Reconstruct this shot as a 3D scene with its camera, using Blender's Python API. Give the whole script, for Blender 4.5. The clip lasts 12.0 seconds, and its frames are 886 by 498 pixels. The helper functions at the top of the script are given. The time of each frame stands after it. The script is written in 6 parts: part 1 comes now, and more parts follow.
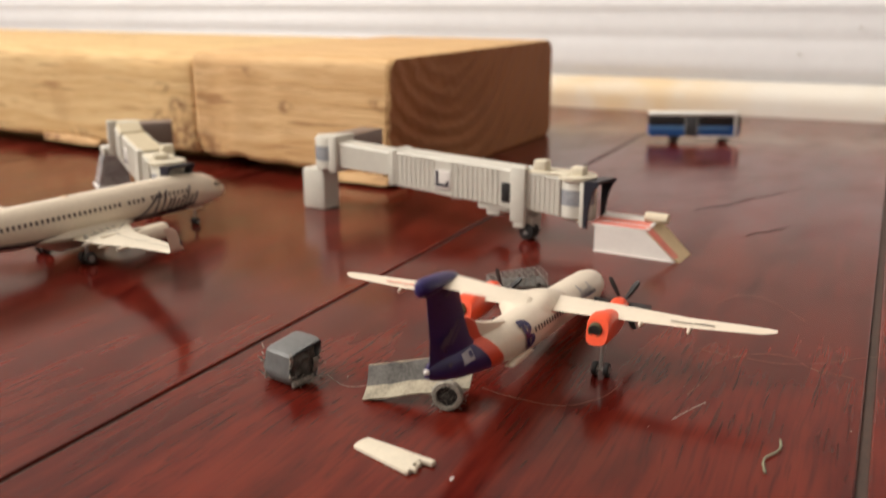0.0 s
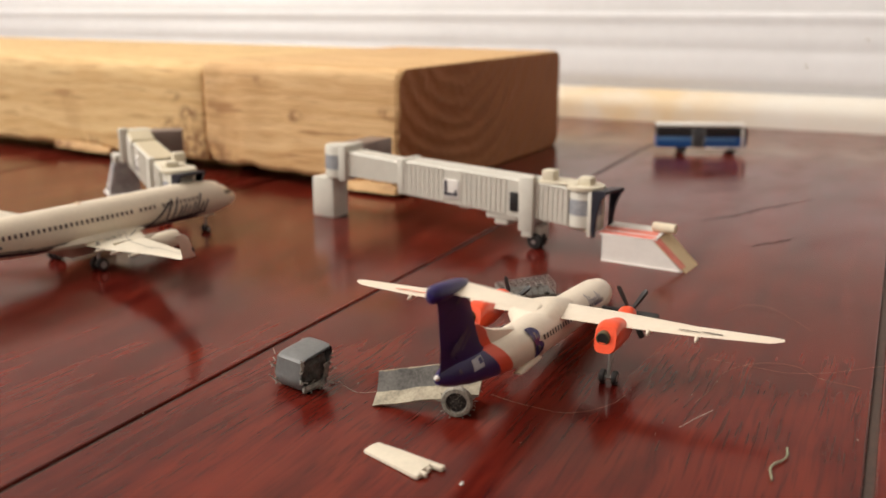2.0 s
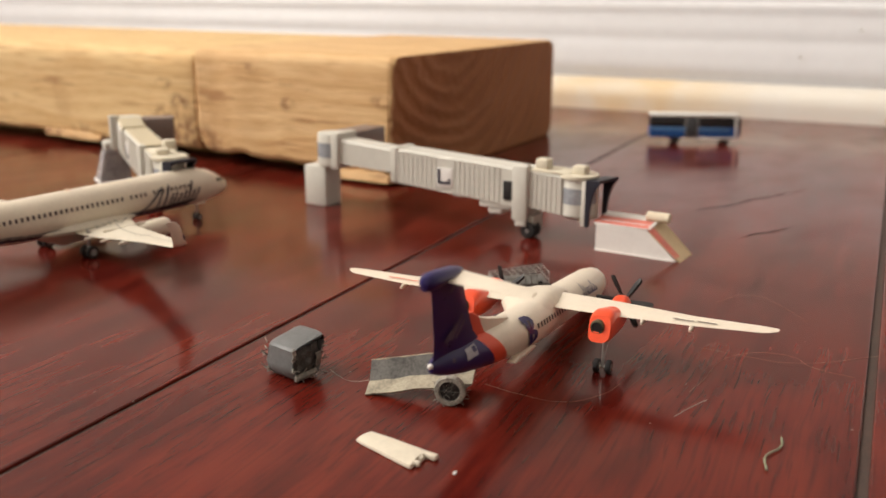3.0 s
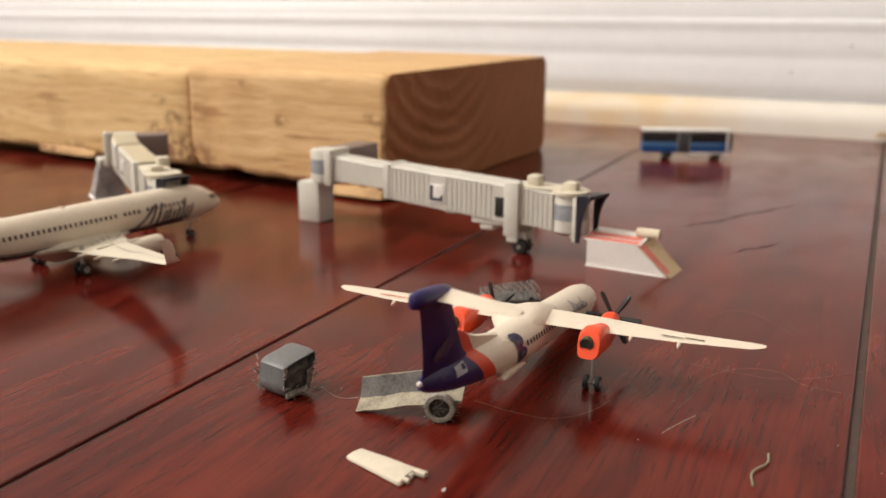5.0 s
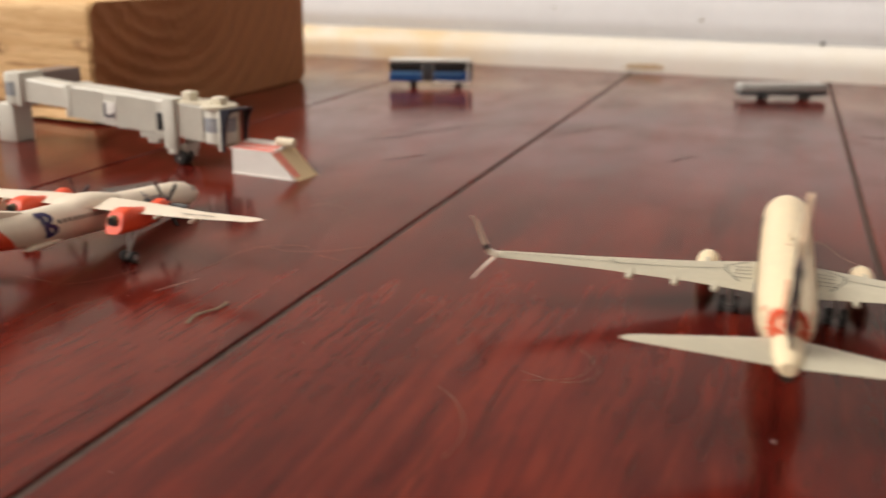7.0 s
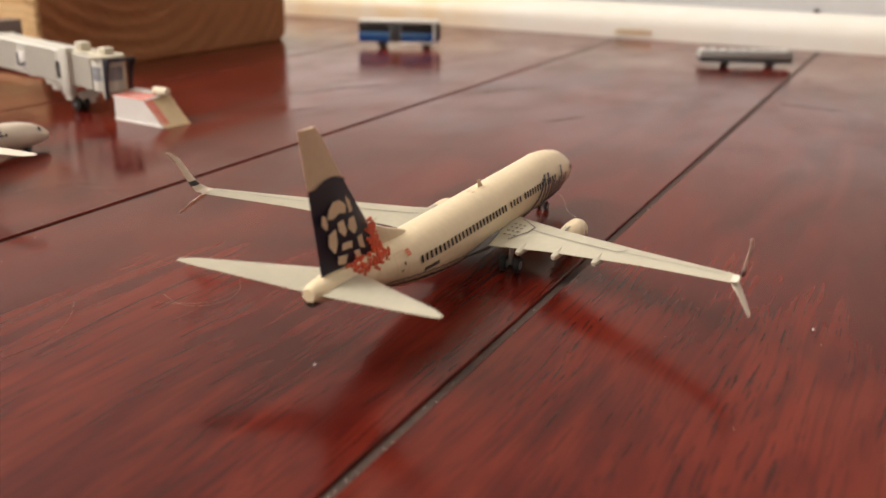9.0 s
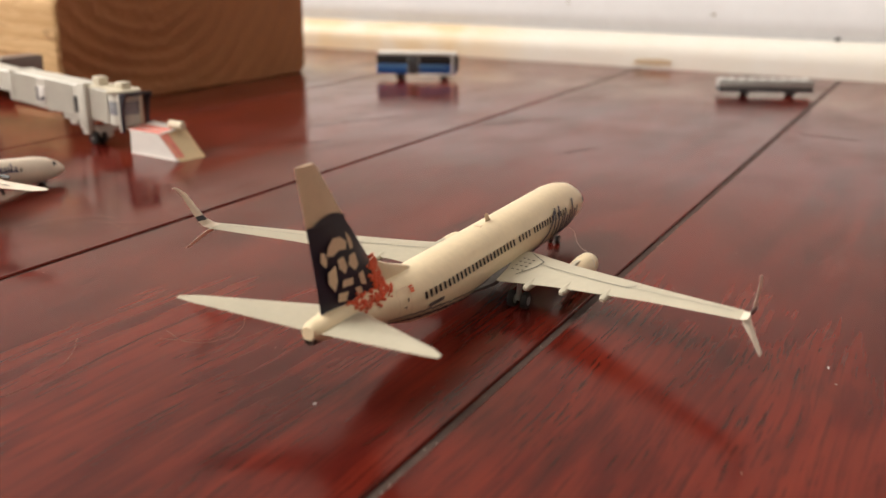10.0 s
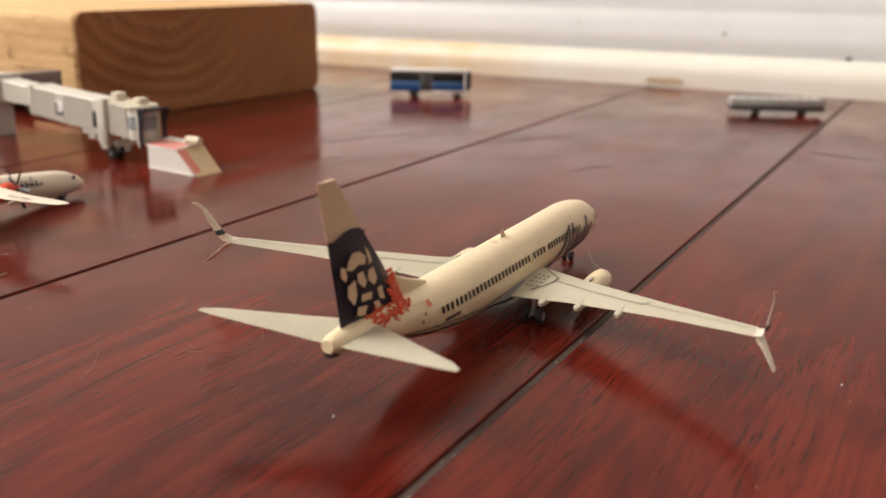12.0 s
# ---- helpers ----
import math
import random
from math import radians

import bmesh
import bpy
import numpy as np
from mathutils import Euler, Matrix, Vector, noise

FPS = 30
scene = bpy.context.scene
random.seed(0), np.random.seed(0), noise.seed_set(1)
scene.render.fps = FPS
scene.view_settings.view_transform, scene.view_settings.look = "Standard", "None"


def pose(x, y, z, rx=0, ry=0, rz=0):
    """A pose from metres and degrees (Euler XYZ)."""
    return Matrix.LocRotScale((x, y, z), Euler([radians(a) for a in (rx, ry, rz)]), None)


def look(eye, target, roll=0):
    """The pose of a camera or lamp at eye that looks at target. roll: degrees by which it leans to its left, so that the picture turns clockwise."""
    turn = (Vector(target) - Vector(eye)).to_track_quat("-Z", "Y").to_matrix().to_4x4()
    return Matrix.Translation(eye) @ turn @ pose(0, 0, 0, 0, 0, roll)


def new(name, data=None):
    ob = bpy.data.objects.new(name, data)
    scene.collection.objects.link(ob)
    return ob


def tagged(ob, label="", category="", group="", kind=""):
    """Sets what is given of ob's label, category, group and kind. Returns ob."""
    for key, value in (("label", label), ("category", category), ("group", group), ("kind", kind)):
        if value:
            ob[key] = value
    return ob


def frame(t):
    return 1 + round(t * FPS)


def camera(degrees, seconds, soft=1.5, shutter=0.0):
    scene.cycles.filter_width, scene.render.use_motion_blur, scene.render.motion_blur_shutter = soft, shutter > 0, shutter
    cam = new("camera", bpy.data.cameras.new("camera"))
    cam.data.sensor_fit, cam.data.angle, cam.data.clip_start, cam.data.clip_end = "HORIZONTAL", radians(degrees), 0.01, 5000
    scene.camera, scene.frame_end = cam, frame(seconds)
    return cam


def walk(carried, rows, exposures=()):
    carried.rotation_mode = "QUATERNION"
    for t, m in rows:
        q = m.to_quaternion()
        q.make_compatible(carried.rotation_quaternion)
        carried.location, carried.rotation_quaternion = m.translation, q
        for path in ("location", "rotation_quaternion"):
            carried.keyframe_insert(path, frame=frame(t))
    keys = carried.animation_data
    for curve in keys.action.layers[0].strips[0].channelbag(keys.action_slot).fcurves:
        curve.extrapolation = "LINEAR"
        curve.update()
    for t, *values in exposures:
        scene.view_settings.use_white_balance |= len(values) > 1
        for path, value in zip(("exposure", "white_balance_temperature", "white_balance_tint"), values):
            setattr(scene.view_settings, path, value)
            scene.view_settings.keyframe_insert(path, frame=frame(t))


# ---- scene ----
cam = camera(51.3, 12.0, soft=1.6, shutter=0.42)
cam.data.dof.use_dof = True
cam.data.dof.focus_distance = 0.145
cam.data.dof.aperture_fstop = 26.0
PATH = [
    (0, (0.02149, -0.00136, 0.0562), (-0.06253, 0.17218, 0.00307), -0.22),
    (0.5, (0.02358, -0.00303, 0.06017), (-0.06261, 0.17146, 0.01407), -0.82),
    (1, (0.02184, -0.00337, 0.05763), (-0.06387, 0.17038, 0.00796), -0.26),
    (1.5, (0.02263, -0.00325, 0.05831), (-0.06392, 0.17011, 0.00874), -0.42),
    (2, (0.02155, -0.00306, 0.0563), (-0.06379, 0.17046, 0.00524), 0.05),
    (2.5, (0.02103, -0.00238, 0.05573), (-0.06301, 0.17154, 0.00387), 0.23),
    (3, (0.02094, -0.00225, 0.05566), (-0.06264, 0.17153, 0.0026), 0.36),
    (4.8, (0.02165, -0.00325, 0.05605), (-0.0615, 0.1713, 0.0049), 0.73),
    (5, (0.02215, -0.00279, 0.05662), (-0.06095, 0.17205, 0.00635), 0.32),
    (5.5, (0.02208, -0.00209, 0.05623), (-0.05901, 0.17311, 0.00398), 0.54),
    (6, (0.02533, -0.00292, 0.05634), (-0.05323, 0.17301, 0.00271), 0.63),
    (6.5, (0.04758, -0.00697, 0.05438), (-0.02768, 0.16748, -0.0081), 0.59),
    (6.8, (0.07979, -0.00238, 0.05324), (0.01026, 0.17529, -0.00677), 1.02),
    (7, (0.09192, -0.00133, 0.05303), (0.02723, 0.17795, -0.00759), 0.71),
    (7.2, (0.10798, -0.00297, 0.05339), (0.04393, 0.17697, -0.00595), 0.62),
    (7.5, (0.13409, -0.00929, 0.05332), (0.06529, 0.16867, -0.00664), 0.74),
    (7.7, (0.13258, -0.00351, 0.0513), (0.06049, 0.16924, -0.01912), 1.18),
    (9.3, (0.15899, 0.0178, 0.05164), (0.06752, 0.18387, -0.01202), 0.22),
    (9.5, (0.15894, 0.01803, 0.05199), (0.06514, 0.18375, -0.00916), 0.12),
    (10, (0.158, 0.02079, 0.05179), (0.06543, 0.18725, -0.00923), 0.16),
    (10.5, (0.15785, 0.02002, 0.05188), (0.06396, 0.18634, -0.00749), 0.31),
    (11, (0.15802, 0.01947, 0.05224), (0.06371, 0.1858, -0.0064), 0.32),
    (11.5, (0.15788, 0.01942, 0.05198), (0.06339, 0.18568, -0.0066), 0.40),
    (12, (0.15791, 0.01878, 0.0522), (0.06309, 0.18516, -0.00547), 0.38),
]
walk(cam, [(t, look(eye, target, roll)) for t, eye, target, roll in PATH],
     exposures=[(0, 0.0), (6.0, 0.0), (7.5, 0.06), (9.5, 0.17), (12.0, 0.17)])

# ---- light ----
world = bpy.data.worlds.new("daylight")
scene.world = world
world.use_nodes = True
wn = world.node_tree
sky = wn.nodes.new("ShaderNodeTexSky")
sky.sky_type = 'NISHITA'
sky.sun_disc = False
sky.sun_elevation, sky.sun_rotation = radians(40), radians(250)
wn.links.new(sky.outputs[0], wn.nodes["Background"].inputs[0])
wn.nodes["Background"].inputs[1].default_value = 0.1


def area(name, loc, target, sx, sy, watts, colour):
    d = bpy.data.lights.new(name, 'AREA')
    d.shape, d.size, d.size_y, d.energy, d.color = 'RECTANGLE', sx, sy, watts, colour
    ob = new(name, d)
    ob.matrix_world = look(loc, target)
    return ob


# daylight that enters by the window of the west wall
area("window_light", (-1.87, -0.87, 1.88), (0.0, -0.87, 1.45), 1.88, 1.74, 114.0, (1.0, 0.93, 0.84))
scene.view_settings.exposure = 0.0

# ---- materials ----


def mat(name, colour, rough=0.5, metal=0.0, vary=0.12, size=300.0, bump=0.0, spec=0.5, stretch=(1, 1, 1), second=None):
    """A painted, plastic or paper surface: two scales of mottling, roughness change and fine relief."""
    m = bpy.data.materials.new(name)
    m.use_nodes = True
    n, l = m.node_tree.nodes, m.node_tree.links
    b = n["Principled BSDF"]
    b.inputs["Roughness"].default_value = rough
    b.inputs["Metallic"].default_value = metal
    b.inputs["Specular IOR Level"].default_value = spec
    co = n.new("ShaderNodeTexCoord")
    mp = n.new("ShaderNodeMapping")
    mp.inputs["Scale"].default_value = stretch
    l.new(co.outputs["Object"], mp.inputs[0])
    fine, broad = n.new("ShaderNodeTexNoise"), n.new("ShaderNodeTexNoise")
    for node, sc, det in ((fine, size * 6, 4), (broad, size, 2)):
        node.inputs["Scale"].default_value, node.inputs["Detail"].default_value = sc, det
        l.new(mp.outputs[0], node.inputs["Vector"])
    add = n.new("ShaderNodeMath")
    add.operation = 'ADD'
    l.new(fine.outputs["Fac"], add.inputs[0])
    l.new(broad.outputs["Fac"], add.inputs[1])
    ramp = n.new("ShaderNodeMapRange")
    ramp.inputs["From Min"].default_value, ramp.inputs["From Max"].default_value = 0.65, 1.35
    l.new(add.outputs[0], ramp.inputs["Value"])
    mix = n.new("ShaderNodeMix")
    mix.data_type = 'RGBA'
    dark = second or tuple(c * (1 - 2 * vary) for c in colour)
    mix.inputs["A"].default_value = (*dark, 1)
    mix.inputs["B"].default_value = (*colour, 1)
    l.new(ramp.outputs[0], mix.inputs["Factor"])
    l.new(mix.outputs["Result"], b.inputs["Base Color"])
    rr = n.new("ShaderNodeMapRange")
    rr.inputs["To Min"].default_value, rr.inputs["To Max"].default_value = rough * 0.8, min(1, rough * 1.2)
    l.new(broad.outputs["Fac"], rr.inputs["Value"])
    l.new(rr.outputs[0], b.inputs["Roughness"])
    if bump:
        bp = n.new("ShaderNodeBump")
        bp.inputs["Distance"].default_value = bump
        bp.inputs["Strength"].default_value = 0.6
        l.new(add.outputs[0], bp.inputs["Height"])
        l.new(bp.outputs[0], b.inputs["Normal"])
    return m


def node_math(t, op, a, b=None):
    q = t.nodes.new("ShaderNodeMath")
    q.operation = op
    for k, v in enumerate((a, b)):
        if v is None:
            continue
        if isinstance(v, (int, float)):
            q.inputs[k].default_value = v
        else:
            t.links.new(v, q.inputs[k])
    return q.outputs[0]


def mixed(t, fac, a, b):
    q = t.nodes.new("ShaderNodeMix")
    q.data_type = 'RGBA'
    for key, v in (("Factor", fac), ("A", a), ("B", b)):
        if isinstance(v, tuple):
            q.inputs[key].default_value = (*v, 1)
        elif isinstance(v, (int, float)):
            q.inputs[key].default_value = v
        else:
            t.links.new(v, q.inputs[key])
    return q.outputs["Result"]


def noise_node(t, vec, scale, detail=3, stretch=None):
    if stretch:
        mp = t.nodes.new("ShaderNodeMapping")
        mp.inputs["Scale"].default_value = stretch
        t.links.new(vec, mp.inputs[0])
        vec = mp.outputs[0]
    q = t.nodes.new("ShaderNodeTexNoise")
    q.inputs["Scale"].default_value, q.inputs["Detail"].default_value = scale, detail
    t.links.new(vec, q.inputs["Vector"])
    return q.outputs["Fac"]


def ranged(t, v, a, b, lo=0.0, hi=1.0):
    q = t.nodes.new("ShaderNodeMapRange")
    for key, val in (("From Min", a), ("From Max", b), ("To Min", lo), ("To Max", hi)):
        q.inputs[key].default_value = val
    t.links.new(v, q.inputs["Value"])
    return q.outputs[0]


def floor_wood():
    """Glossy red-brown hardwood; the grain runs along the plank (local y)."""
    m = bpy.data.materials.new("red hardwood")
    m.use_nodes = True
    t = m.node_tree
    b = t.nodes["Principled BSDF"]
    co = t.nodes.new("ShaderNodeTexCoord").outputs["Object"]
    info = t.nodes.new("ShaderNodeObjectInfo")
    shift = t.nodes.new("ShaderNodeVectorMath")
    shift.operation = 'MULTIPLY_ADD'
    shift.inputs[1].default_value = (1, 1, 1)
    comb = t.nodes.new("ShaderNodeCombineXYZ")
    t.links.new(node_math(t, 'MULTIPLY', info.outputs["Random"], 7.3), comb.inputs[2])
    t.links.new(co, shift.inputs[0])
    t.links.new(comb.outputs[0], shift.inputs[2])
    # the grain wanders a little from side to side
    sway = t.nodes.new("ShaderNodeVectorMath")
    sway.operation = 'MULTIPLY_ADD'
    sx = t.nodes.new("ShaderNodeCombineXYZ")
    drift = node_math(t, 'ADD', noise_node(t, shift.outputs[0], 1.0, 2, (30, 16, 10)), node_math(t, 'MULTIPLY', noise_node(t, shift.outputs[0], 1.0, 2, (160, 40, 10)), 0.04))
    t.links.new(drift, sx.inputs[0])
    t.links.new(sx.outputs[0], sway.inputs[0])
    sway.inputs[1].default_value = (0.007, 0, 0)
    t.links.new(shift.outputs[0], sway.inputs[2])
    v = sway.outputs[0]
    broad = noise_node(t, v, 1.0, 3, (60, 9, 10))
    streak = noise_node(t, v, 1.0, 2, (420, 26, 10))
    fine = noise_node(t, v, 1.0, 2, (1500, 42, 10))
    pore = noise_node(t, v, 1.0, 2, (2600, 150, 10))
    long_pore = noise_node(t, v, 1.0, 1, (1700, 80, 10))
    patch = noise_node(t, v, 1.0, 2, (70, 18, 10))
    cloud = noise_node(t, v, 1.0, 3, (38, 22, 10))
    mottle = noise_node(t, v, 1.0, 5, (190, 46, 10))
    base = mixed(t, ranged(t, broad, 0.35, 0.65), (0.060, 0.0050, 0.0038), (0.128, 0.0125, 0.0070))
    base = mixed(t, ranged(t, streak, 0.42, 0.68, 0, 0.46), base, (0.176, 0.022, 0.0112))
    base = mixed(t, ranged(t, mottle, 0.46, 0.70, 0, 0.45), base, (0.170, 0.023, 0.0116))
    base = mixed(t, ranged(t, mottle, 0.50, 0.30, 0, 0.58), base, (0.042, 0.0050, 0.0040))
    base = mixed(t, ranged(t, fine, 0.50, 0.66, 0, 0.34), base, (0.036, 0.0050, 0.0040))
    dash = node_math(t, 'MULTIPLY', ranged(t, pore, 0.57, 0.64, 0, 0.64), ranged(t, patch, 0.44, 0.58, 0.08, 1.0))
    base = mixed(t, dash, base, (0.012, 0.0034, 0.0030))
    base = mixed(t, node_math(t, 'MULTIPLY', ranged(t, long_pore, 0.61, 0.68, 0, 0.5), ranged(t, patch, 0.52, 0.38, 0.1, 1.0)), base, (0.012, 0.0034, 0.0030))
    base = mixed(t, ranged(t, cloud, 0.52, 0.72, 0, 0.26), base, (0.180, 0.028, 0.0130))
    base = mixed(t, ranged(t, cloud, 0.48, 0.30, 0, 0.30), base, (0.060, 0.0072, 0.0056))
    t.links.new(base, b.inputs["Base Color"])
    smear = noise_node(t, v, 1.0, 5, (70, 36, 10))
    t.links.new(ranged(t, smear, 0.3, 0.7, 0.11, 0.25), b.inputs["Roughness"])
    b.inputs["Specular IOR Level"].default_value = 0.225
    # warm tint put into the sheen, standing in for warmer reflected surroundings
    b.inputs["Specular Tint"].default_value = (1.0, 0.88, 0.80, 1)
    bp = t.nodes.new("ShaderNodeBump")
    bp.inputs["Distance"].default_value, bp.inputs["Strength"].default_value = 0.00005, 0.018
    swell = node_math(t, 'MULTIPLY', noise_node(t, v, 1.0, 3, (150, 60, 10)), 1.6)
    t.links.new(swell, bp.inputs["Height"])
    t.links.new(bp.outputs[0], b.inputs["Normal"])
    return m


def lumber(name, end=False, knots=(), tint=((0.82, 0.60, 0.30), (0.68, 0.44, 0.19))):
    """Rough pine: straight grain along local x on the sides, growth rings on the sawn end (local yz)."""
    m = bpy.data.materials.new(name)
    m.use_nodes = True
    t = m.node_tree
    b = t.nodes["Principled BSDF"]
    b.inputs["Roughness"].default_value = 0.75
    co = t.nodes.new("ShaderNodeTexCoord").outputs["Object"]
    wob = t.nodes.new("ShaderNodeVectorMath")
    wob.operation = 'MULTIPLY_ADD'
    nz = t.nodes.new("ShaderNodeTexNoise")
    nz.inputs["Scale"].default_value, nz.inputs["Detail"].default_value = 22.0, 3.0
    t.links.new(co, nz.inputs["Vector"])
    t.links.new(nz.outputs["Color"], wob.inputs[0])
    wob.inputs[1].default_value = (0.0, 0.011, 0.011)
    t.links.new(co, wob.inputs[2])
    sep = t.nodes.new("ShaderNodeSeparateXYZ")
    t.links.new(wob.outputs[0], sep.inputs[0])
    if end:
        # rings about a pith that lies above the board
        y = node_math(t, 'ADD', sep.outputs[1], -0.046)
        z = node_math(t, 'ADD', sep.outputs[2], -0.060)
        y = node_math(t, 'MULTIPLY', y, 0.85)
        r = node_math(t, 'SQRT', node_math(t, 'ADD', node_math(t, 'MULTIPLY', y, y), node_math(t, 'MULTIPLY', z, z)))
        fine = noise_node(t, co, 900.0, 4)
        rough = noise_node(t, co, 240.0, 4)
        wave = node_math(t, 'SINE', node_math(t, 'ADD', node_math(t, 'MULTIPLY', r, 1050.0), node_math(t, 'MULTIPLY', rough, 4.2)))
        blur = noise_node(t, co, 60.0, 3)
        fade = node_math(t, 'MULTIPLY', ranged(t, sep.outputs[1], 0.088, 0.045, 0.03, 0.55), ranged(t, blur, 0.35, 0.6, 0.35, 1.0))
        ring = node_math(t, 'MULTIPLY', ranged(t, wave, 0.3, 1.0), fade)
        # end's own brown and rings, darkened further for the side away from the window
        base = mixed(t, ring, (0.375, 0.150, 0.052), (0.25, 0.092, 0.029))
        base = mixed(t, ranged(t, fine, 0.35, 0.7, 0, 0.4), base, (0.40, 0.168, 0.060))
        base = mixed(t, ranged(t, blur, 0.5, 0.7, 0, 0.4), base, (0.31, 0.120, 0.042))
        h = node_math(t, 'ADD', wave, fine)
    else:
        grain = noise_node(t, wob.outputs[0], 1.0, 4, (10, 330, 330))
        fine = noise_node(t, co, 1.0, 3, (70, 1500, 1500))
        blot = noise_node(t, co, 38.0, 4)
        base = mixed(t, ranged(t, grain, 0.38, 0.66), *tint)
        base = mixed(t, ranged(t, fine, 0.5, 0.75, 0, 0.5), base, (0.50, 0.28, 0.11))
        base = mixed(t, ranged(t, blot, 0.60, 0.76, 0, 0.4), base, (0.42, 0.21, 0.075))
        chip = noise_node(t, co, 1.0, 4, (34, 420, 420))
        base = mixed(t, ranged(t, chip, 0.585, 0.68, 0, 0.7), base, (0.36, 0.17, 0.06))
        for kx, ky, kz, kr in knots:
            d = t.nodes.new("ShaderNodeVectorMath")
            d.operation = 'SUBTRACT'
            t.links.new(wob.outputs[0], d.inputs[0])
            d.inputs[1].default_value = (kx, ky + 0.0045, kz + 0.0045)
            sc = t.nodes.new("ShaderNodeVectorMath")
            sc.operation = 'MULTIPLY'
            t.links.new(d.outputs[0], sc.inputs[0])
            sc.inputs[1].default_value = (0.6, 1, 1)
            ln = t.nodes.new("ShaderNodeVectorMath")
            ln.operation = 'LENGTH'
            t.links.new(sc.outputs[0], ln.inputs[0])
            base = mixed(t, node_math(t, 'MULTIPLY', ranged(t, ln.outputs["Value"], kr, kr * 0.3, 0, 0.85), ranged(t, noise_node(t, co, 330.0, 3), 0.38, 0.58, 0, 1)), base, (0.22, 0.085, 0.028))
        h = node_math(t, 'ADD', grain, fine)
    t.links.new(base, b.inputs["Base Color"])
    bp = t.nodes.new("ShaderNodeBump")
    bp.inputs["Distance"].default_value, bp.inputs["Strength"].default_value = 0.0004, 0.5
    t.links.new(h, bp.inputs["Height"])
    t.links.new(bp.outputs[0], b.inputs["Normal"])
    return m


def turboprop_paint(k):
    """Cream-white hull, an orange-red band and a deep violet tail, split along slanted lines (local y forward)."""
    m = mat("turboprop hull paint", (0.80, 0.71, 0.58), 0.35, vary=0.05, size=200)
    t = m.node_tree
    b = t.nodes["Principled BSDF"]
    white = b.inputs["Base Color"].links[0].from_socket
    co = t.nodes.new("ShaderNodeTexCoord").outputs["Object"]
    sep = t.nodes.new("ShaderNodeSeparateXYZ")
    t.links.new(co, sep.inputs[0])
    s = node_math(t, 'ADD', sep.outputs[1], node_math(t, 'MULTIPLY', sep.outputs[2], 0.86))
    red = node_math(t, 'LESS_THAN', s, k * -6.3)
    vio = node_math(t, 'LESS_THAN', s, k * -7.65)
    c = mixed(t, red, white, (0.72, 0.085, 0.035))
    c = mixed(t, vio, c, (0.020, 0.013, 0.105))
    t.links.new(c, b.inputs["Base Color"])
    return m


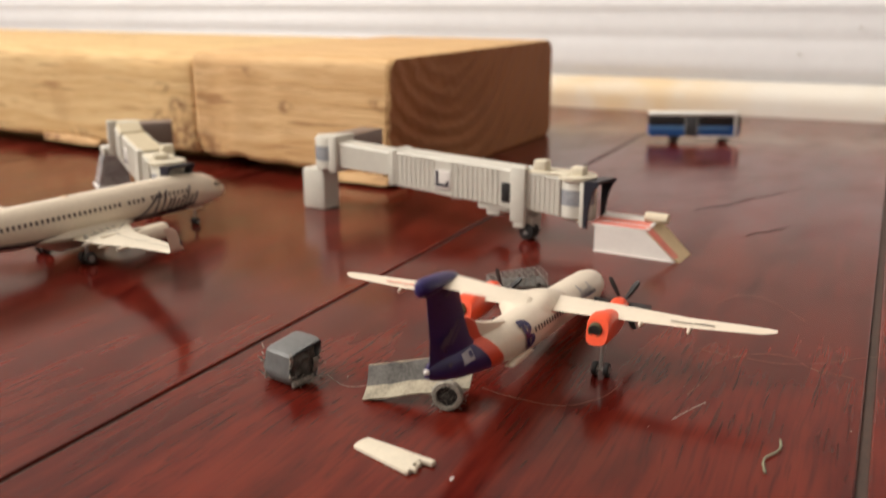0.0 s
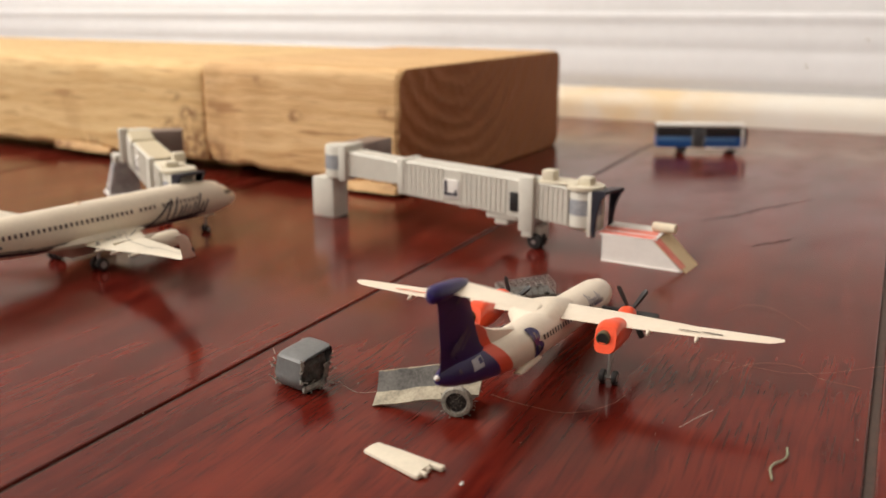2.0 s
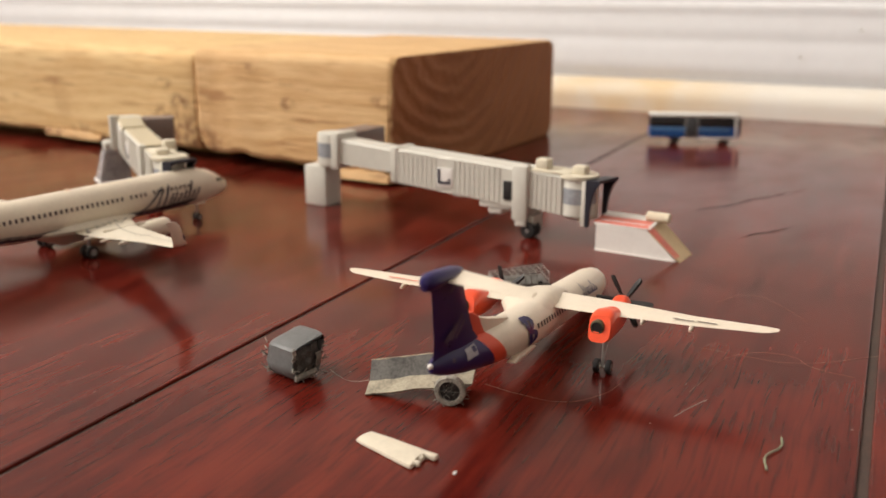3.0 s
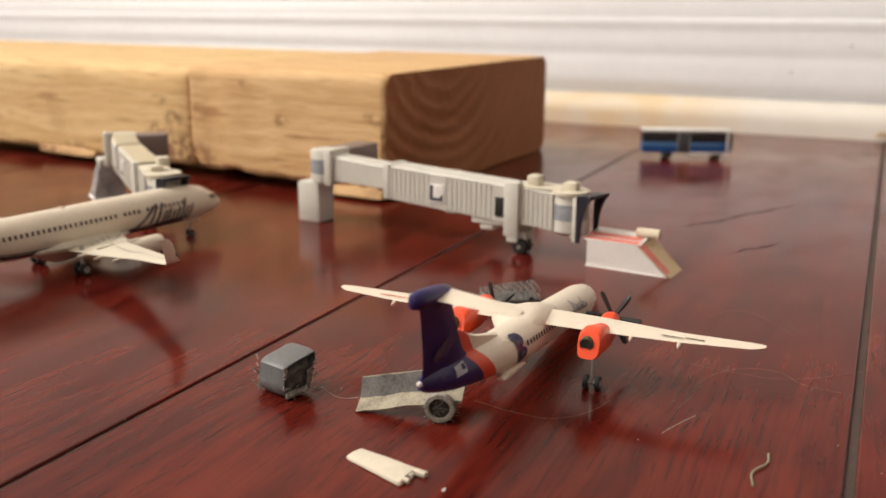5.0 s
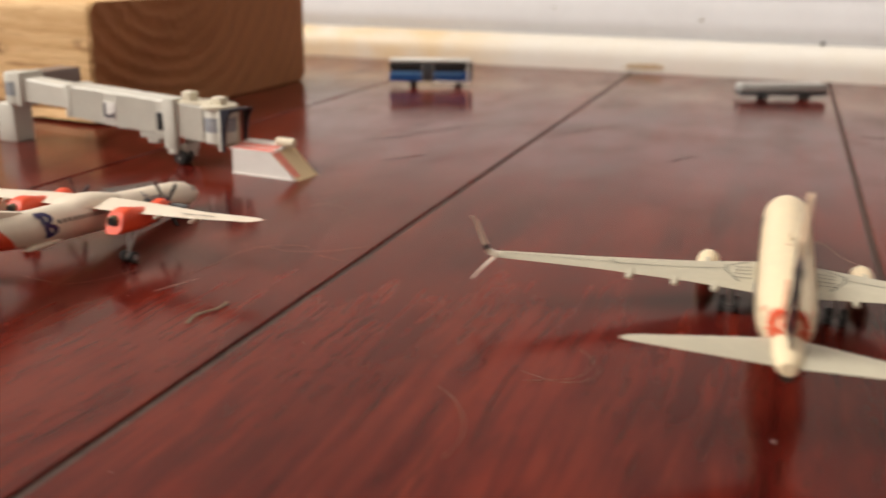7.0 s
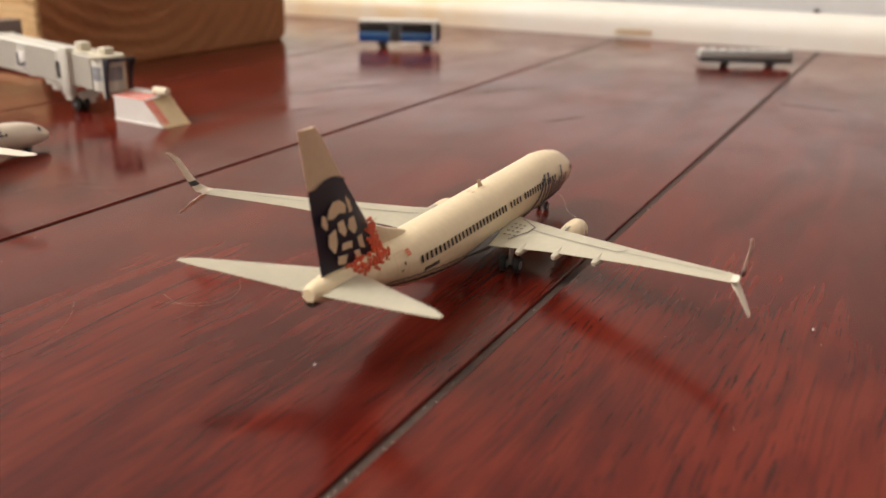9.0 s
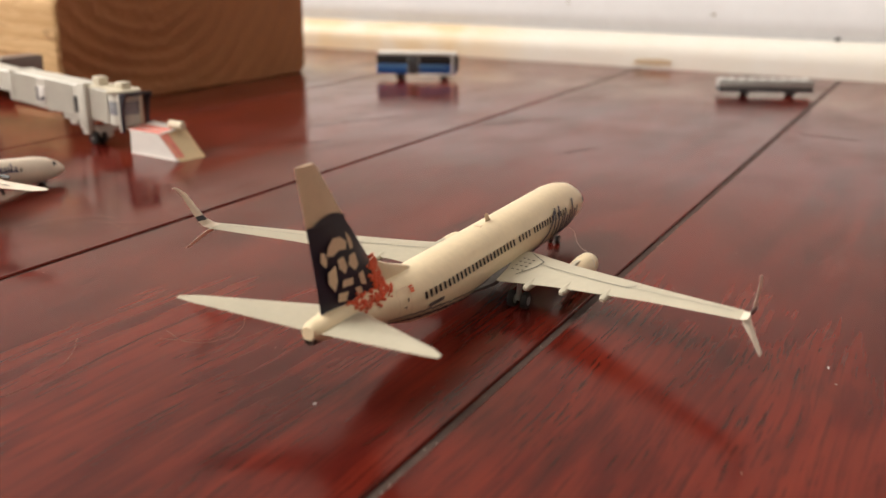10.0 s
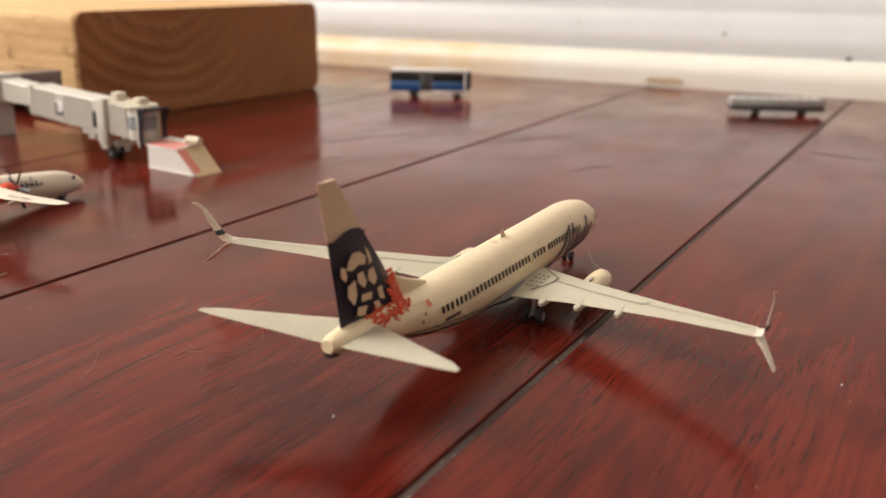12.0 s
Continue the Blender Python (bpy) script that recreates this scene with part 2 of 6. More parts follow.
M = {
    "floor": floor_wood(),
    "beam": lumber("rough pine", knots=((-0.0024, 0.0, 0.007, 0.006), (-0.0795, 0.0, 0.007, 0.009), (-0.04, 0.0, 0.022, 0.0028), (-0.055, 0.0, 0.033, 0.0025), (-0.004, 0.0, 0.026, 0.003)), tint=((0.78, 0.53, 0.27), (0.62, 0.37, 0.16))),
    "board": lumber("rough knotty pine", knots=((-0.008, 0.0, 0.020, 0.004), (-0.015, 0.0, 0.026, 0.003), (-0.006, 0.0, 0.008, 0.013), (-0.016, 0.0, 0.015, 0.0028), (-0.060, 0.0, 0.007, 0.005))),
    "beam_end": lumber("sawn pine end with shade", True),
    "gap": mat("dark joint filler", (0.088, 0.055, 0.043), 0.8, vary=0.3, size=400),
    "trim": mat("white gloss trim paint", (0.785, 0.79, 0.805), 0.35, vary=0.03, size=30, bump=0.0001),
    "shoe": mat("aged cream trim paint", (0.80, 0.775, 0.72), 0.4, vary=0.08, size=18, second=(0.78, 0.73, 0.64)),
    "wall": mat("off-white wall paint", (0.70, 0.68, 0.65), 0.8, vary=0.04, size=60, bump=0.0002),
    "taupe": mat("taupe to cut bounced light", (0.33, 0.30, 0.28), 0.8, vary=0.04, size=60, bump=0.0002),
    "ceiling": mat("white ceiling paint", (0.80, 0.79, 0.77), 0.9, vary=0.02, size=20),
    "cream": mat("cream-white model paint", (0.80, 0.71, 0.57), 0.32, vary=0.05, size=200),
    "ivory": mat("ivory model paint", (0.80, 0.71, 0.58), 0.32, vary=0.05, size=200),
    "aged": mat("aged yellow-cream model paint", (0.84, 0.70, 0.47), 0.32, vary=0.05, size=200),
    "wing": mat("pale grey wing paint", (0.50, 0.465, 0.36), 0.38, vary=0.06, size=200),
    "wing_pale": mat("cream wing paint", (0.73, 0.67, 0.55), 0.38, vary=0.06, size=200),
    "line": mat("fine dark panel line", (0.10, 0.10, 0.09), 0.6),
    "navy": mat("midnight navy paint", (0.012, 0.014, 0.030), 0.3, vary=0.1),
    "script": mat("slate navy decal", (0.040, 0.040, 0.062), 0.4),
    "window": mat("dark cabin window", (0.018, 0.013, 0.012), 0.4, spec=0.12),
    "faintwindow": mat("faded brown cabin window", (0.10, 0.065, 0.055), 0.4),
    "smudge": mat("faded lavender decal", (0.13, 0.11, 0.16), 0.5, vary=0.3, size=900),
    "tan": mat("warm white with fin shade", (0.72, 0.55, 0.37), 0.4, vary=0.05),
    "red": mat("coral red decal", (0.90, 0.15, 0.06), 0.4, vary=0.15, size=900),
    "orange": mat("orange-red nacelle paint", (0.86, 0.082, 0.022), 0.32, vary=0.06),
    "violet": mat("deep violet paint", (0.020, 0.013, 0.105), 0.3, vary=0.1),
    "port_ring": mat("olive exhaust ring", (0.075, 0.075, 0.035), 0.5),
    "label": mat("grey-white label", (0.50, 0.50, 0.56), 0.5, vary=0.1, size=500),
    "slate": mat("slate grey belly shade", (0.16, 0.15, 0.145), 0.4, vary=0.08, size=200),
    "soot": mat("brown-black exhaust paint", (0.06, 0.038, 0.028), 0.5),
    "black": mat("matt black plastic", (0.018, 0.017, 0.017), 0.5),
    "rubber": mat("black tyre rubber", (0.02, 0.019, 0.019), 0.7),
    "metal": mat("bare grey metal", (0.45, 0.44, 0.42), 0.35, metal=0.7),
    "plastic": mat("ivory grey plastic", (0.66, 0.64, 0.57), 0.5, vary=0.05, size=120),
    "plastic_warm": mat("warm ivory plastic", (0.72, 0.66, 0.52), 0.5, vary=0.05, size=120),
    "plastic_white": mat("bare cream-white plastic", (0.74, 0.67, 0.54), 0.45, vary=0.08, size=260, bump=0.00003),
    "plastic_tan": mat("tan ivory plastic with shade", (0.60, 0.52, 0.36), 0.5, vary=0.06, size=120),
    "shade_smoke": mat("smoky grey plastic with shade", (0.25, 0.19, 0.165), 0.4, vary=0.08, size=120),
    "glass": mat("smoky clear plastic", (0.40, 0.42, 0.45), 0.15, vary=0.2),
    "clear": mat("scuffed clear plastic", (0.72, 0.72, 0.74), 0.25, vary=0.3, size=300),
    "bellows": mat("blue-black rubber canopy", (0.014, 0.015, 0.026), 0.45),
    "tape": mat("grey duct tape", (0.165, 0.17, 0.17), 0.5, vary=0.15, size=250, bump=0.00005),
    "core": mat("matted dark tape core", (0.115, 0.108, 0.096), 0.75, vary=0.4, size=500, bump=0.0002),
    "fuzz": mat("dusty felt rim", (0.42, 0.39, 0.33), 0.9, vary=0.35, size=700, bump=0.0002),
    "tape_edge": mat("frayed tape edge", (0.33, 0.31, 0.27), 0.7, vary=0.3, size=500),
    "greyfoil": mat("mottled grey card", (0.21, 0.205, 0.19), 0.5, vary=0.35, size=420),
    "creamcard": mat("stained cream card with shade", (0.42, 0.37, 0.27), 0.6, vary=0.3, size=420),
    "creamcard2": mat("cream paper", (0.74, 0.66, 0.50), 0.7, vary=0.05, size=200),
    "paper": mat("white paper", (0.82, 0.79, 0.75), 0.7, vary=0.04, size=150),
    "redline": mat("red marker line", (0.80, 0.24, 0.19), 0.6, vary=0.15, size=600),
    "card": mat("kraft cardboard", (0.68, 0.53, 0.32), 0.7, vary=0.08, size=300),
    "bus_blue": mat("bright blue bus paint", (0.012, 0.10, 0.36), 0.3, vary=0.06),
    "bus_pale": mat("pale blue bus stripe", (0.10, 0.24, 0.48), 0.35, vary=0.06),
    "bus_white": mat("white bus roof paint", (0.78, 0.77, 0.72), 0.35, vary=0.04),
    "dolly_grey": mat("light grey cart paint", (0.42, 0.42, 0.40), 0.45, vary=0.1),
    "dolly_pale": mat("pale worn slat paint", (0.56, 0.55, 0.52), 0.5, vary=0.12),
    "dolly_dark": mat("dark grey chassis", (0.07, 0.075, 0.08), 0.5),
    "wire": mat("grey wire mesh", (0.34, 0.34, 0.32), 0.4, metal=0.4, vary=0.2),
    "hair": mat("tan hair", (0.26, 0.18, 0.12), 0.5),
    "dust": mat("pale dust", (0.60, 0.56, 0.48), 0.8),
    "lint": mat("grey-green lint", (0.31, 0.34, 0.22), 0.9),
    "scratch": mat("dark floor scratch", (0.03, 0.008, 0.007), 0.6),
    "knothole": mat("bare wood chip", (0.66, 0.50, 0.32), 0.8, vary=0.15),
}


def yellowed(m, x0, x1):
    """An old varnish stain along part of the moulding."""
    t = m.node_tree
    b = t.nodes["Principled BSDF"]
    paint = b.inputs["Base Color"].links[0].from_socket
    co = t.nodes.new("ShaderNodeTexCoord").outputs["Object"]
    sep = t.nodes.new("ShaderNodeSeparateXYZ")
    t.links.new(co, sep.inputs[0])
    f = node_math(t, 'MULTIPLY', ranged(t, sep.outputs[0], x1, x1 - 0.05), ranged(t, noise_node(t, co, 45.0, 3), 0.3, 0.6, 0.3, 1.0))
    t.links.new(mixed(t, f, paint, (0.78, 0.61, 0.39)), b.inputs["Base Color"])


yellowed(M["shoe"], -0.4, -0.03)
M["clear"].node_tree.nodes["Principled BSDF"].inputs["Transmission Weight"].default_value = 0.3

# ---- mesh helpers ----


def mesh_of(name, bm, materials, angle=40):
    me = bpy.data.meshes.new(name)
    bmesh.ops.recalc_face_normals(bm, faces=bm.faces[:])
    bm.to_mesh(me)
    bm.free()
    for m in materials if isinstance(materials, (list, tuple)) else [materials]:
        me.materials.append(m)
    me.shade_smooth()
    me.set_sharp_from_angle(angle=radians(angle))
    return me


def part(name, bm, material, parent=None, label="", angle=40):
    ob = new(name, mesh_of(name, bm, material, angle))
    if parent:
        ob.parent = parent
    if label:
        tagged(ob, label)
    return ob


def thing(name, m, label, category, group="", kind=""):
    ob = new(name)
    ob.empty_display_size = 0.005
    ob.matrix_world = m
    return tagged(ob, label, category, group, kind)


def add_box(bm, x0, x1, y0, y1, z0, z1, bevel=0.0, seg=2):
    made = bmesh.ops.create_cube(bm, size=1.0)["verts"]
    for v in made:
        v.co = Vector((x0 + (v.co.x + 0.5) * (x1 - x0), y0 + (v.co.y + 0.5) * (y1 - y0), z0 + (v.co.z + 0.5) * (z1 - z0)))
    if bevel:
        edges = list({e for v in made for e in v.link_edges})
        bmesh.ops.bevel(bm, geom=edges, offset=bevel, segments=seg, profile=0.5, affect='EDGES')
    return bm


def box(x0, x1, y0, y1, z0, z1, bevel=0.0, seg=2):
    return add_box(bmesh.new(), x0, x1, y0, y1, z0, z1, bevel, seg)


def loft(bm, rings, cap=True, index=0):
    rows = [[bm.verts.new(p) for p in ring] for ring in rings]
    n = len(rows[0])
    for a, b in zip(rows, rows[1:]):
        for i in range(n):
            f = bm.faces.new((a[i], a[(i + 1) % n], b[(i + 1) % n], b[i]))
            f.material_index = index
    if cap:
        for row in (rows[0], rows[-1]):
            bm.faces.new(row).material_index = index
    return bm


def disc_ring(c, r, axis, n=20, r2=None):
    """A ring of points about c; axis 'x', 'y' or 'z'."""
    out = []
    for i in range(n):
        a = 2 * math.pi * i / n
        u, w = math.cos(a) * r, math.sin(a) * (r2 or r)
        out.append(Vector(c) + Vector({'x': (0, u, w), 'y': (u, 0, w), 'z': (u, w, 0)}[axis]))
    return out


def lathe(bm, profile, c, axis, n=20):
    """profile: (distance along the axis, radius)."""
    unit = Vector({'x': (1, 0, 0), 'y': (0, 1, 0), 'z': (0, 0, 1)}[axis])
    return loft(bm, [disc_ring(Vector(c) + unit * d, r, axis, n) for d, r in profile])


def prism(bm, outline, axis, a, b, index=0):
    """An outline in the plane across the axis, drawn out from a to b."""
    def at(p, h):
        return {'x': (h, p[0], p[1]), 'y': (p[0], h, p[1]), 'z': (p[0], p[1], h)}[axis]
    return loft(bm, [[at(p, a) for p in outline], [at(p, b) for p in outline]], True, index)


def rod(bm, a, b, r, n=8, r2=None):
    a, b = Vector(a), Vector(b)
    q = (b - a).to_track_quat('Z', 'Y')
    rings = []
    for c, rr in ((a, r), (b, r2 or r)):
        rings.append([c + q @ Vector((math.cos(2 * math.pi * i / n) * rr, math.sin(2 * math.pi * i / n) * rr, 0)) for i in range(n)])
    return loft(bm, rings)


def at_floor(x, y, deg, z=0.0):
    return pose(x, y, z, 0, 0, deg)


# ---- large structure ----
PLANK_TURN, PLANK_W = 0.0, 0.0896
WALL_AT, WALL_TURN = Vector((0.0, 0.4575, 0.0)), -0.5
ROOM = dict(west=-1.9, east=2.3, south=-3.0, height=3.0)

# north wall: a slab, with its front on the wall line; baseboard and shoe moulding in front of it
wall_frame = pose(WALL_AT.x, WALL_AT.y, 0, 0, 0, WALL_TURN)
BASE_D, SHOE_D = 0.013, 0.011
wall_n = part("wall_north", box(-2.0, 2.5, SHOE_D + BASE_D, SHOE_D + BASE_D + 0.1, -0.02, ROOM["height"]), M["wall"])
wall_n.matrix_world = wall_frame
tagged(wall_n, "smooth off-white painted wall above a baseboard", "wall", kind="structure")
# the face bulges a little above the shoe and leans back towards the bead
prof = [(SHOE_D + back, z) for back, z in ((0.0014, 0.0), (0.0014, 0.0165), (0.0005, 0.0190), (0.0, 0.0215), (0.0004, 0.0245), (0.0013, 0.0285), (0.0022, 0.0325), (0.0030, 0.0342),
        (0.0034, 0.036), (0.0034, 0.0375), (0.0042, 0.042), (0.0060, 0.0462), (0.0063, 0.048), (0.0062, 0.0495), (0.0066, 0.0515), (0.0086, 0.0535),
        (0.0096, 0.0585), (0.0107, 0.061), (BASE_D - 0.0001, 0.0615), (BASE_D - 0.0001, 0.0))]
base = part("baseboard", prism(bmesh.new(), prof, 'x', -2.0, 2.5), M["trim"], angle=25)
base.matrix_world = wall_frame
tagged(base, "white glossy stepped baseboard along the wall", "baseboard", kind="structure")
prof = [(0.0, 0.0), (0.0, 0.006)] + [(SHOE_D - (SHOE_D) * math.cos(a), 0.006 + 0.0095 * math.sin(a)) for a in (0.3, 0.6, 0.9, 1.2, 1.5)] + [(SHOE_D - 0.0001, 0.0155), (SHOE_D - 0.0001, 0.0)]
shoe = part("trim", prism(bmesh.new(), prof, 'x', -2.0, 2.5), M["shoe"], angle=30)
shoe.matrix_world = wall_frame
tagged(shoe, "cream shoe moulding with yellowed paint at the floor", "trim", kind="structure")

# the other walls and the ceiling, out of view, close the room; daylight comes through an opening in the west wall
WY0, WY1, WZ0, WZ1 = -1.9, 0.16, 0.95, 2.82
bm = bmesh.new()
w0 = ROOM["west"]
for y0, y1, z0, z1 in ((ROOM["south"], WY0, 0, ROOM["height"]), (WY1, 0.75, 0, ROOM["height"]), (WY0, WY1, 0, WZ0), (WY0, WY1, WZ1, ROOM["height"])):
    add_box(bm, w0 - 0.12, w0, y0, y1, z0, z1)
tagged(part("wall_west", bm, M["wall"]), "off-white wall with a large window opening", "wall", kind="structure")
tagged(part("wall_south", box(w0 - 0.12, ROOM["east"] + 0.1, ROOM["south"] - 0.1, ROOM["south"], 0, ROOM["height"]), M["wall"]), "plain off-white wall", "wall", kind="structure")
# east wall is unseen; its dark colour is chosen to cut bounced light
tagged(part("wall_east", box(ROOM["east"], ROOM["east"] + 0.1, ROOM["south"], 0.95, 0, ROOM["height"]), M["taupe"]), "unseen taupe wall, darkened to cut bounced light", "wall", kind="structure")
tagged(part("ceiling", box(w0 - 0.12, ROOM["east"] + 0.1, ROOM["south"] - 0.1, 1.0, ROOM["height"], ROOM["height"] + 0.1), M["ceiling"]), "plain white ceiling", "ceiling", kind="structure")
win = thing("window_1", pose(w0, (WY0 + WY1) / 2, WZ0), "white framed window", "window", kind="structure")
hw, hh = (WY1 - WY0) / 2, WZ1 - WZ0
bm = bmesh.new()
for y0, y1, z0, z1 in ((-hw, -hw + 0.05, 0, hh), (hw - 0.05, hw, 0, hh), (-hw + 0.05, hw - 0.05, 0, 0.05), (-hw + 0.05, hw - 0.05, hh - 0.05, hh)):
    add_box(bm, -0.10, -0.05, y0, y1, z0, z1, 0.004)
part("window_frame", bm, M["trim"], win)


def lumber_piece(name, length, depth, height, wane, seed, label, m, splinters=(), wood="beam", skew=0.0):
    """A sawn board lying flat: local x along the grain, y from the front face to the back, slightly uneven; skew: how much the cut runs off square."""
    rng = random.Random(seed)
    bm = bmesh.new()
    steps = 40
    def outline(x, k):
        w = wane * (0.75 + 0.4 * noise.noise((x * 25, seed, 0)))
        f = 0.0006 * noise.noise((x * 90, seed, 3)) + 0.0009 * noise.noise((x * 20, seed, 9))
        low = 0.0046 + 0.0022 * noise.noise((x * 16, seed, 5)) + 0.0014 * noise.noise((x * 70, seed, 6)) + 0.0010 * noise.noise((x * 260, seed, 7))
        low = max(0.001, low)
        pts = [(0.016 + f, 0.0), (f + 0.013, low * 0.5), (f + 0.006, low * 0.85), (f + 0.0008, low * 0.97)]
        pts += [(f, low + 0.0012 + (height - w - low - 0.0012) * i / 9) for i in range(10)]
        pts += [(f + w * (1 - math.cos(a)), height - w + w * math.sin(a)) for a in (0.3, 0.6, 0.9, 1.2)]
        pts += [(f + w, height), (depth - 0.004, height), (depth - 0.001, height - 0.001), (depth, height - 0.004), (depth, 0.003), (depth - 0.003, 0.0)]
        return [(x, y, z) for y, z in pts]
    xs = [-length + length * i / steps for i in range(steps + 1)]
    xs[1:1] = [-length + 0.0006, -length + 0.002]
    xs[-1:-1] = [-0.002, -0.0006]
    rings = []
    for x in xs:
        e = max(0.0, 0.002 - min(x + length, -x))
        ring = []
        turned = max(0.0, 1 - min(x + length, 0.018) / 0.018) if x + length < 0.018 and seed == 3 else 0.0
        for p in outline(x, 0):
            c = Vector((p[1] - depth / 2, p[2] - height / 2))
            c *= 1 - 0.35 * e * e / 0.002 / height
            ragged = 0.0
            if seed == 3 and p[1] < 0.006:
                ragged = 0.0026 * max(0.0, noise.noise((p[2] * 220, 2.2, 0)) + 0.15) + 0.0022 * max(0.0, noise.noise((p[2] * 600, 5.2, 0)))
            lift = 0.017 * (1 - math.sqrt(1 - turned * turned))
            ring.append(((min(x, -ragged) if ragged else x) - skew * p[1], c.x + depth / 2, max(lift * (1 - p[2] / height), c.y + height / 2)))
        rings.append(ring)
    loft(bm, rings)
    bm.faces.ensure_lookup_table()
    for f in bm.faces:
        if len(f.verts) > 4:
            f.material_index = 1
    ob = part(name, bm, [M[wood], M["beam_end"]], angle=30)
    ob.matrix_world = m
    for x0, x1, z0, th in splinters:
        rng = random.Random(int(x0 * -1e4))
        rings = []
        for i in range(9):
            f = i / 8
            x = x0 + (x1 - x0) * f
            q = 0.7 + 0.3 * math.sin(math.pi * (0.12 + 0.8 * f)) + 0.2 * rng.uniform(-1, 1)
            y0, za = -0.0004 - 0.0006 * rng.random(), z0 + 0.0006 * rng.random()
            rings.append([(x, y0, za), (x, 0.010, za), (x, 0.010, za + th * q), (x, y0 + 0.001, za + th * q), (x, y0, za + th * q * 0.6)])
        part("splinter", loft(bmesh.new(), rings), M["beam"], ob, "lifted pine splinter")
    return tagged(ob, label, "lumber", "lumber pieces by the wall")


lumber_piece("lumber_block", 0.0807, 0.1301, 0.0385, 0.0045, 3, "short sawn pine block with rounded edges and growth rings", at_floor(-0.1097, 0.2350, -5.5), ((-0.030, -0.0015, 0.0008, 0.0034),), skew=0.065)
lumber_piece("lumber_block", 0.36, 0.128, 0.0375, 0.0065, 8, "long rough pine board with a split lower edge", at_floor(-0.1914, 0.2452, -5.0), ((-0.081, -0.050, 0.0024, 0.0030),), "board")

# ---- airliners ----


class Hull:
    """A round hull from sections (station from the nose, centre height, half width, half height), in real metres; kx, ky, kz turn them into the model's."""

    def __init__(self, sections, zero, kx, ky, kz, rise=0.0, bend=0.0):
        self.sec, self.zero, self.k, self.rise, self.bend = sections, zero, (kx, ky, kz), rise, bend

    def at(self, s):
        for a, b in zip(self.sec, self.sec[1:]):
            if s <= b[0]:
                f = max(0.0, (s - a[0]) / (b[0] - a[0]))
                return [p + (q - p) * f for p, q in zip(a, b)]
        return self.sec[-1]

    def put(self, x, s, z):
        if z > 0.7:
            z += self.rise  # how much higher the hull stands on its gear
        x += self.bend * max(0.0, s - 20) / 12  # a tail that was knocked sideways
        return Vector((x * self.k[0], (self.zero - s) * self.k[1], z * self.k[2]))

    def side(self, s, z, hand, lift=0.07):
        _, zc, rw, rh = self.at(s)
        q = max(-0.98, min(0.98, (z - zc) / rh))
        c = math.sqrt(1 - q * q)
        return self.put(hand * ((rw + lift) * c), s, zc + (rh + lift) * q)

    def tube(self, n=28):
        bm = bmesh.new()
        rings = []
        stations = []
        for a, b in zip(self.sec, self.sec[1:]):
            steps = max(1, int((b[0] - a[0]) / 1.2))
            stations += [a[0] + (b[0] - a[0]) * i / steps for i in range(steps)]
        stations.append(self.sec[-1][0])
        for s in stations:
            _, zc, rw, rh = self.at(s)
            rings.append([self.put(rw * math.cos(2 * math.pi * i / n), s, zc + rh * math.sin(2 * math.pi * i / n)) for i in range(n)])
        return loft(bm, rings)

    def quad(self, bm, s0, s1, z0, z1, hand, lift=0.07, index=0, cut=1):
        for i in range(cut):
            a, b = z0 + (z1 - z0) * i / cut, z0 + (z1 - z0) * (i + 1) / cut
            f = bm.faces.new([bm.verts.new(self.side(s, z, hand, lift)) for s, z in ((s0, a), (s1, a), (s1, b), (s0, b))])
            f.material_index = index

    def stroke(self, bm, pts, width, hand, lift=0.08):
        pts = [tuple(p + (q - p) * k / 4 for p, q in zip(a, b)) for a, b in zip(pts, pts[1:]) for k in range(4)] + [pts[-1]]
        flat = [Vector(p[:2]) for p in pts]
        flat = [p for k, p in enumerate(flat) if k == 0 or (p - flat[k - 1]).length > 1e-6]
        first, last = (flat[1] - flat[0]).normalized(), (flat[-1] - flat[-2]).normalized()
        flat[0], flat[-1] = flat[0] - first * width * 0.3, flat[-1] + last * width * 0.3
        rows = []
        for k, p in enumerate(flat):
            d = (flat[min(k + 1, len(flat) - 1)] - flat[max(k - 1, 0)]).normalized()
            n = Vector((-d.y, d.x)) * width / 2
            rows.append([bm.verts.new(self.side(q.x, q.y, hand, lift)) for q in (p + n, p - n)])
        for (a, b), (c, d) in zip(rows, rows[1:]):
            bm.faces.new((a, c, d, b))


def foil(hull, stations, bm=None, upright=False):
    """A wing, stabiliser or fin from stations (x, z, leading edge, trailing edge, thickness), in real metres."""
    shape = [(0.0, 0.0), (0.06, 0.42), (0.22, 0.5), (0.5, 0.42), (0.8, 0.2), (1.0, 0.03), (1.0, -0.03), (0.8, -0.14), (0.5, -0.3), (0.22, -0.4), (0.06, -0.34)]
    rings = []
    for x, z, le, te, th in stations:
        ring = []
        for c, t in shape:
            s = le + (te - le) * c
            ring.append(hull.put(x + t * th, s, z) if upright else hull.put(x, s, z + t * th))
        rings.append(ring)
    return loft(bm or bmesh.new(), rings)


